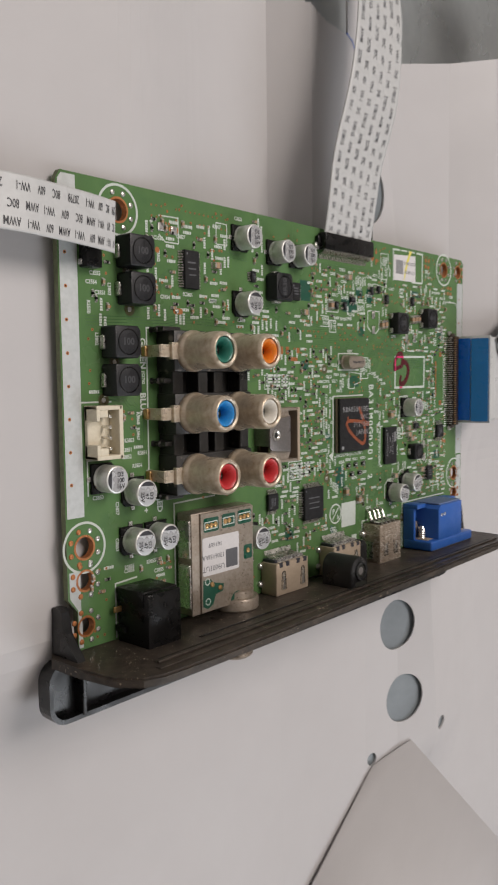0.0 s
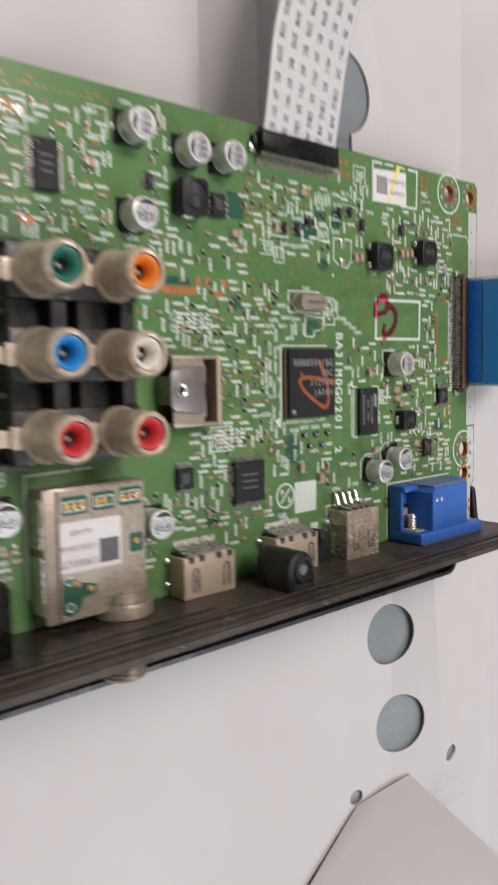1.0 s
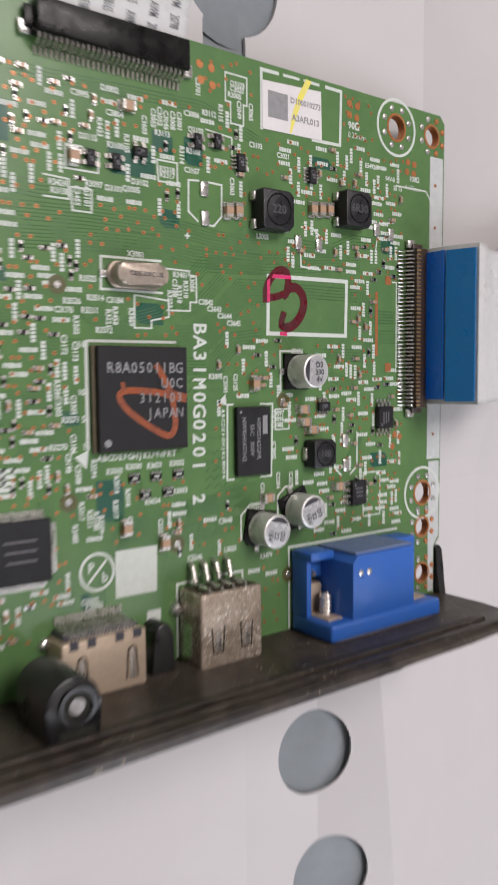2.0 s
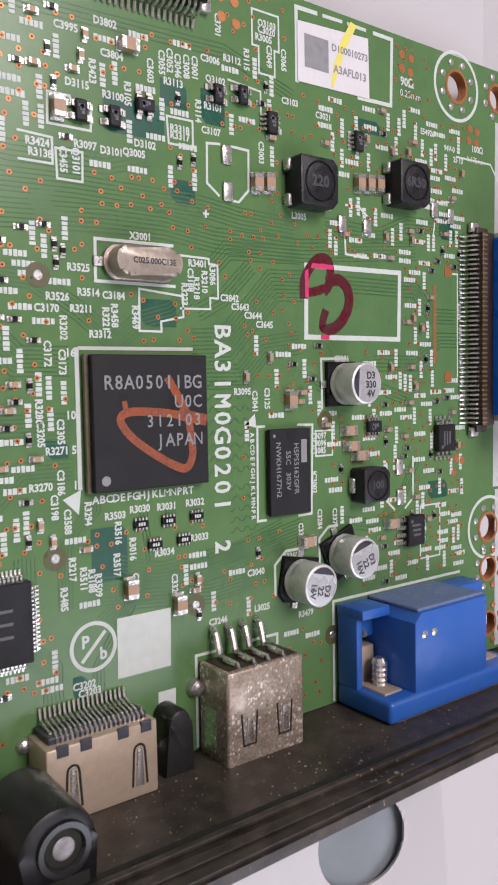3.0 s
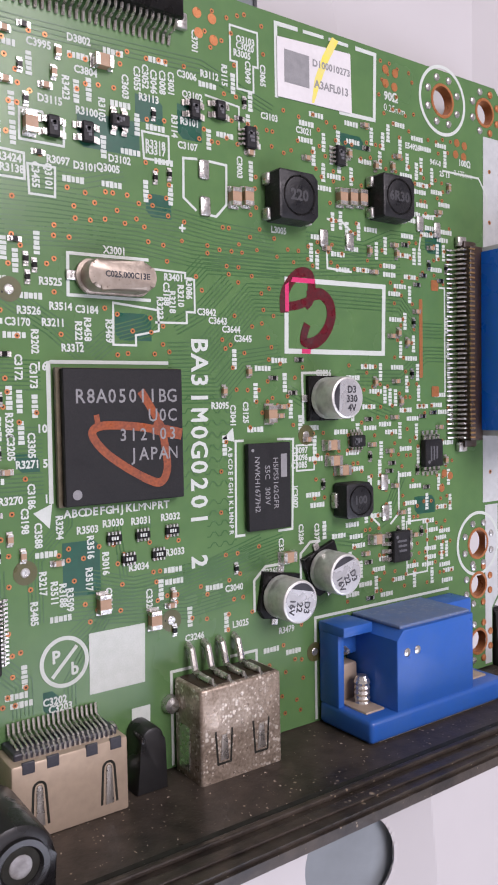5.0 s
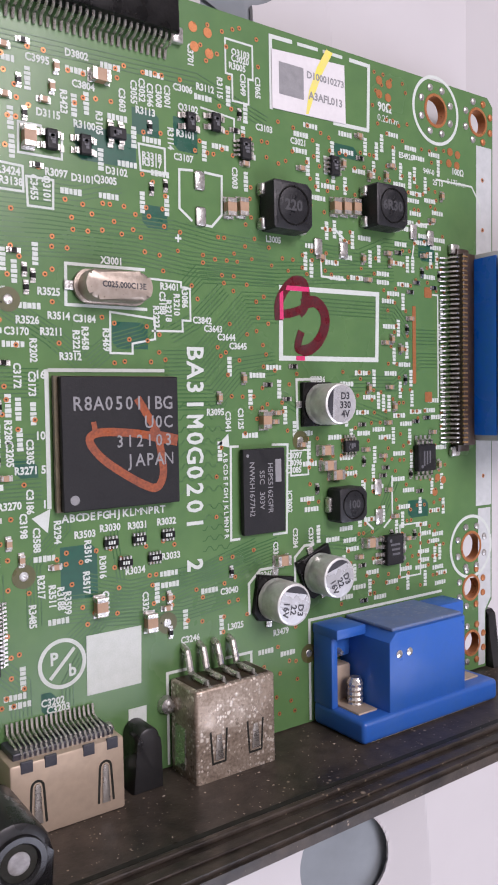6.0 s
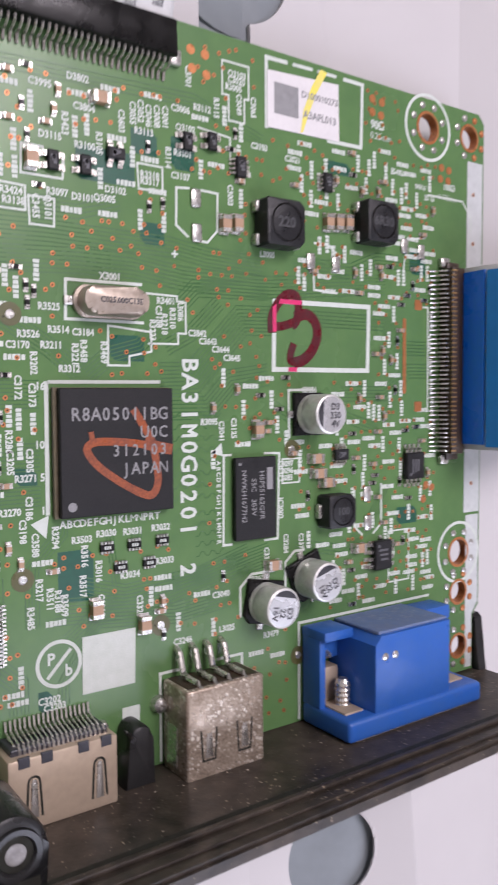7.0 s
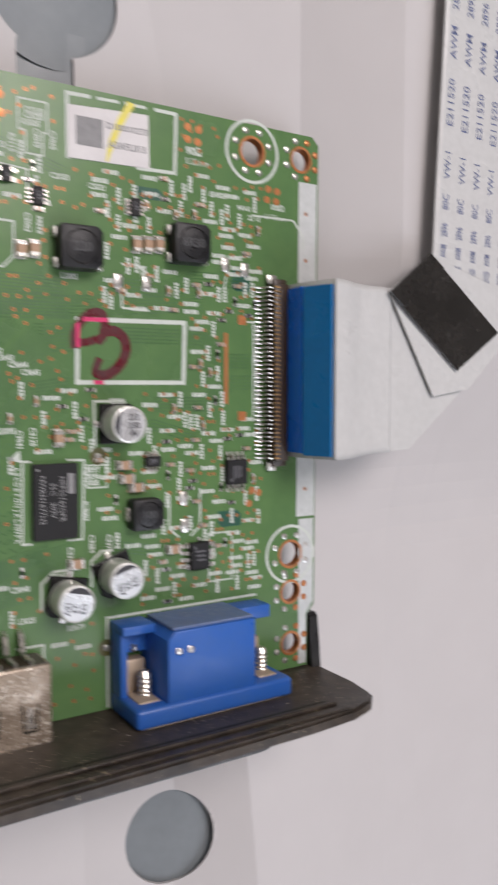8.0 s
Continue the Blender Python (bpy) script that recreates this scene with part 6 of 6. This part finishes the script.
def array_mesh(name):
    """Eight-terminal resistor array: a dark body with castellated solder ends."""
    bm = bmesh.new()
    box(bm, -0.45, 0.45, -1.0, 1.0, 0.05, 0.5, 0.03)
    for s in (-1, 1):
        for i in range(4):
            y = -0.75 + 0.5 * i
            box(bm, min(s * 0.4, s * 0.85), max(s * 0.4, s * 0.85), y - 0.15, y + 0.15, 0.0, 0.4, 0.03, 1, 1)
    for i in range(3):
        prism(bm, [(-0.22, -0.5 + 0.36 * i), (0.22, -0.5 + 0.36 * i), (0.22, -0.26 + 0.36 * i), (-0.22, -0.26 + 0.36 * i)], 0.49, 0.52, 0.0, 2)
    me = bpy.data.meshes.new(name)
    bmesh.ops.scale(bm, vec=(MM, MM, MM), verts=bm.verts)
    bm.to_mesh(me)
    bm.free()
    for m in (M_BLACK, M_SOLDER, M_SILK):
        me.materials.append(m)
    return me


CHIPS = {"chip_capacitor": (chip_mesh("chip_capacitor", 1.25, 0.65, 0.6, M_CERAMIC), 1.25, 0.65), "large_chip_capacitor": (chip_mesh("large_chip_capacitor", 2.5, 1.5, 1.2, M_CERAMIC), 2.5, 1.5),
         "chip_resistor": (chip_mesh("chip_resistor", 1.15, 0.6, 0.36, M_BLACK), 1.15, 0.6), "chip_network": (array_mesh("chip_network"), 1.5, 2.0)}


def put_chip(name, x, y, turn):
    me, l, w = CHIPS[name]
    ob = new(name, me)
    ob.parent = board
    ob.matrix_basis = pose(x * MM, y * MM, ZB * MM, 0, 0, turn)
    if turn % 180:
        l, w = w, l
    TAKEN.append((x - l / 2 - 0.2, x + l / 2 + 0.2, y - w / 2 - 0.2, y + w / 2 + 0.2))


for x, y, turn in ((107.4, 88.7, 0), (97.9, 79.5, 90), (105.6, 21.2, 90), (112.8, 17.9, 90), (132.5, 44.6, 90), (144.6, 37.2, 0), (144.1, 39.6, 0), (146.4, 35.6, 0), (135.3, 23.4, 0), (129.0, 75.1, 90), (126.9, 74.8, 90), (146.8, 77.5, 90), (148.9, 77.7, 90), (151.0, 77.9, 90), (84.8, 76.6, 0), (47.5, 86.4, 0), (153.5, 24.0, 0)):
    put_chip("large_chip_capacitor", x, y, turn)
for x, y in ((107.4, 29.3), (111.5, 29.3), (115.9, 29.4), (109.4, 26.4), (113.8, 26.5)):
    put_chip("chip_network", x, y, 90)

# dense neighbourhoods: x0, x1, y0, y1, parts, unreadable print bars
bars = bmesh.new()


def print_bar(x, y, upright):
    """One line of print too small to read: a row of close-set dashes of uneven width."""
    n = 5
    for k in range(n):
        o = (k - (n - 1) / 2) * 0.58
        w, h = 0.20 + 0.03 * (int(x * 31 + y * 17 + k * 7) % 3), 0.40 - 0.03 * (int(x * 13 + k * 5) % 3)
        cx, cy = x + o, y
        if upright:
            cx, cy, w, h = x, y + o, h, w
        prism(bars, [(cx - w, cy - h), (cx + w, cy - h), (cx + w, cy + h), (cx - w, cy + h)], ZB, ZB + 0.05)


rnd = random.Random(5)
for x0, x1, y0, y1, chips, prints in ((84, 131, 73, 91.6, 24, 46), (74, 98.5, 28, 66, 62, 84), (98, 118, 19, 33, 3, 4), (56, 66, 50, 72, 5, 13), (64, 82, 50.5, 60.5, 6, 37), (72, 82, 18, 33, 8, 57),
                                      (24, 53, 72, 96, 34, 44), (56, 68, 70, 100, 10, 23), (140, 174, 14.5, 52, 28, 84), (140, 172, 66, 91, 20, 66), (157, 172, 44, 67, 8, 40), (121, 142, 36, 53, 8, 10), (56, 82, 4, 20, 12, 37),
                                      (5, 30, 8, 56, 16, 23), (5, 13, 70, 90, 10, 6), (60, 88, 66, 78, 5, 11), (112, 140, 8, 24, 2, 5), (83, 98, 5, 14, 4, 13)):
    done = 0
    for _ in range(chips * 14):
        if done >= chips:
            break
        kind = rnd.choice(("chip_capacitor", "chip_resistor", "chip_resistor", "chip_capacitor"))
        turn = rnd.choice((0, 90))
        me, l, w = CHIPS[kind]
        if turn:
            l, w = w, l
        x, y = rnd.uniform(x0, x1), rnd.uniform(y0, y1)
        if is_free(x - l / 2 - 0.1, x + l / 2 + 0.1, y - w / 2 - 0.1, y + w / 2 + 0.1):
            put_chip(kind, x, y, turn)
            done += 1
    done = 0
    for _ in range(prints * 14):
        if done >= prints:
            break
        up = rnd.random() < 0.5
        l, w = (0.55, 1.5) if up else (1.5, 0.55)
        x, y = rnd.uniform(x0, x1), rnd.uniform(y0, y1)
        if is_free(x - l, x + l, y - w, y + w):
            print_bar(x, y, up)
            TAKEN.append((x - l, x + l, y - w, y + w))
            done += 1
part("print_bar", bars, M_SILK, board, "small white reference print", "stuff")

# ribbon-socket row of stacked print beside the display sockets
for x0, y0, rows in ((67.2, 55.0, 4), (77.6, 28.0, 5)):
    bm = bmesh.new()
    for i in range(rows):
        for j in range(3):
            prism(bm, [(x0 + 3.4 * j, y0 + 0.95 * i), (x0 + 3.4 * j + 2.9, y0 + 0.95 * i), (x0 + 3.4 * j + 2.9, y0 + 0.95 * i + 0.65), (x0 + 3.4 * j, y0 + 0.95 * i + 0.65)], ZB, ZB + 0.05)
    part("print_block", bm, M_SILK, board, "", "stuff")
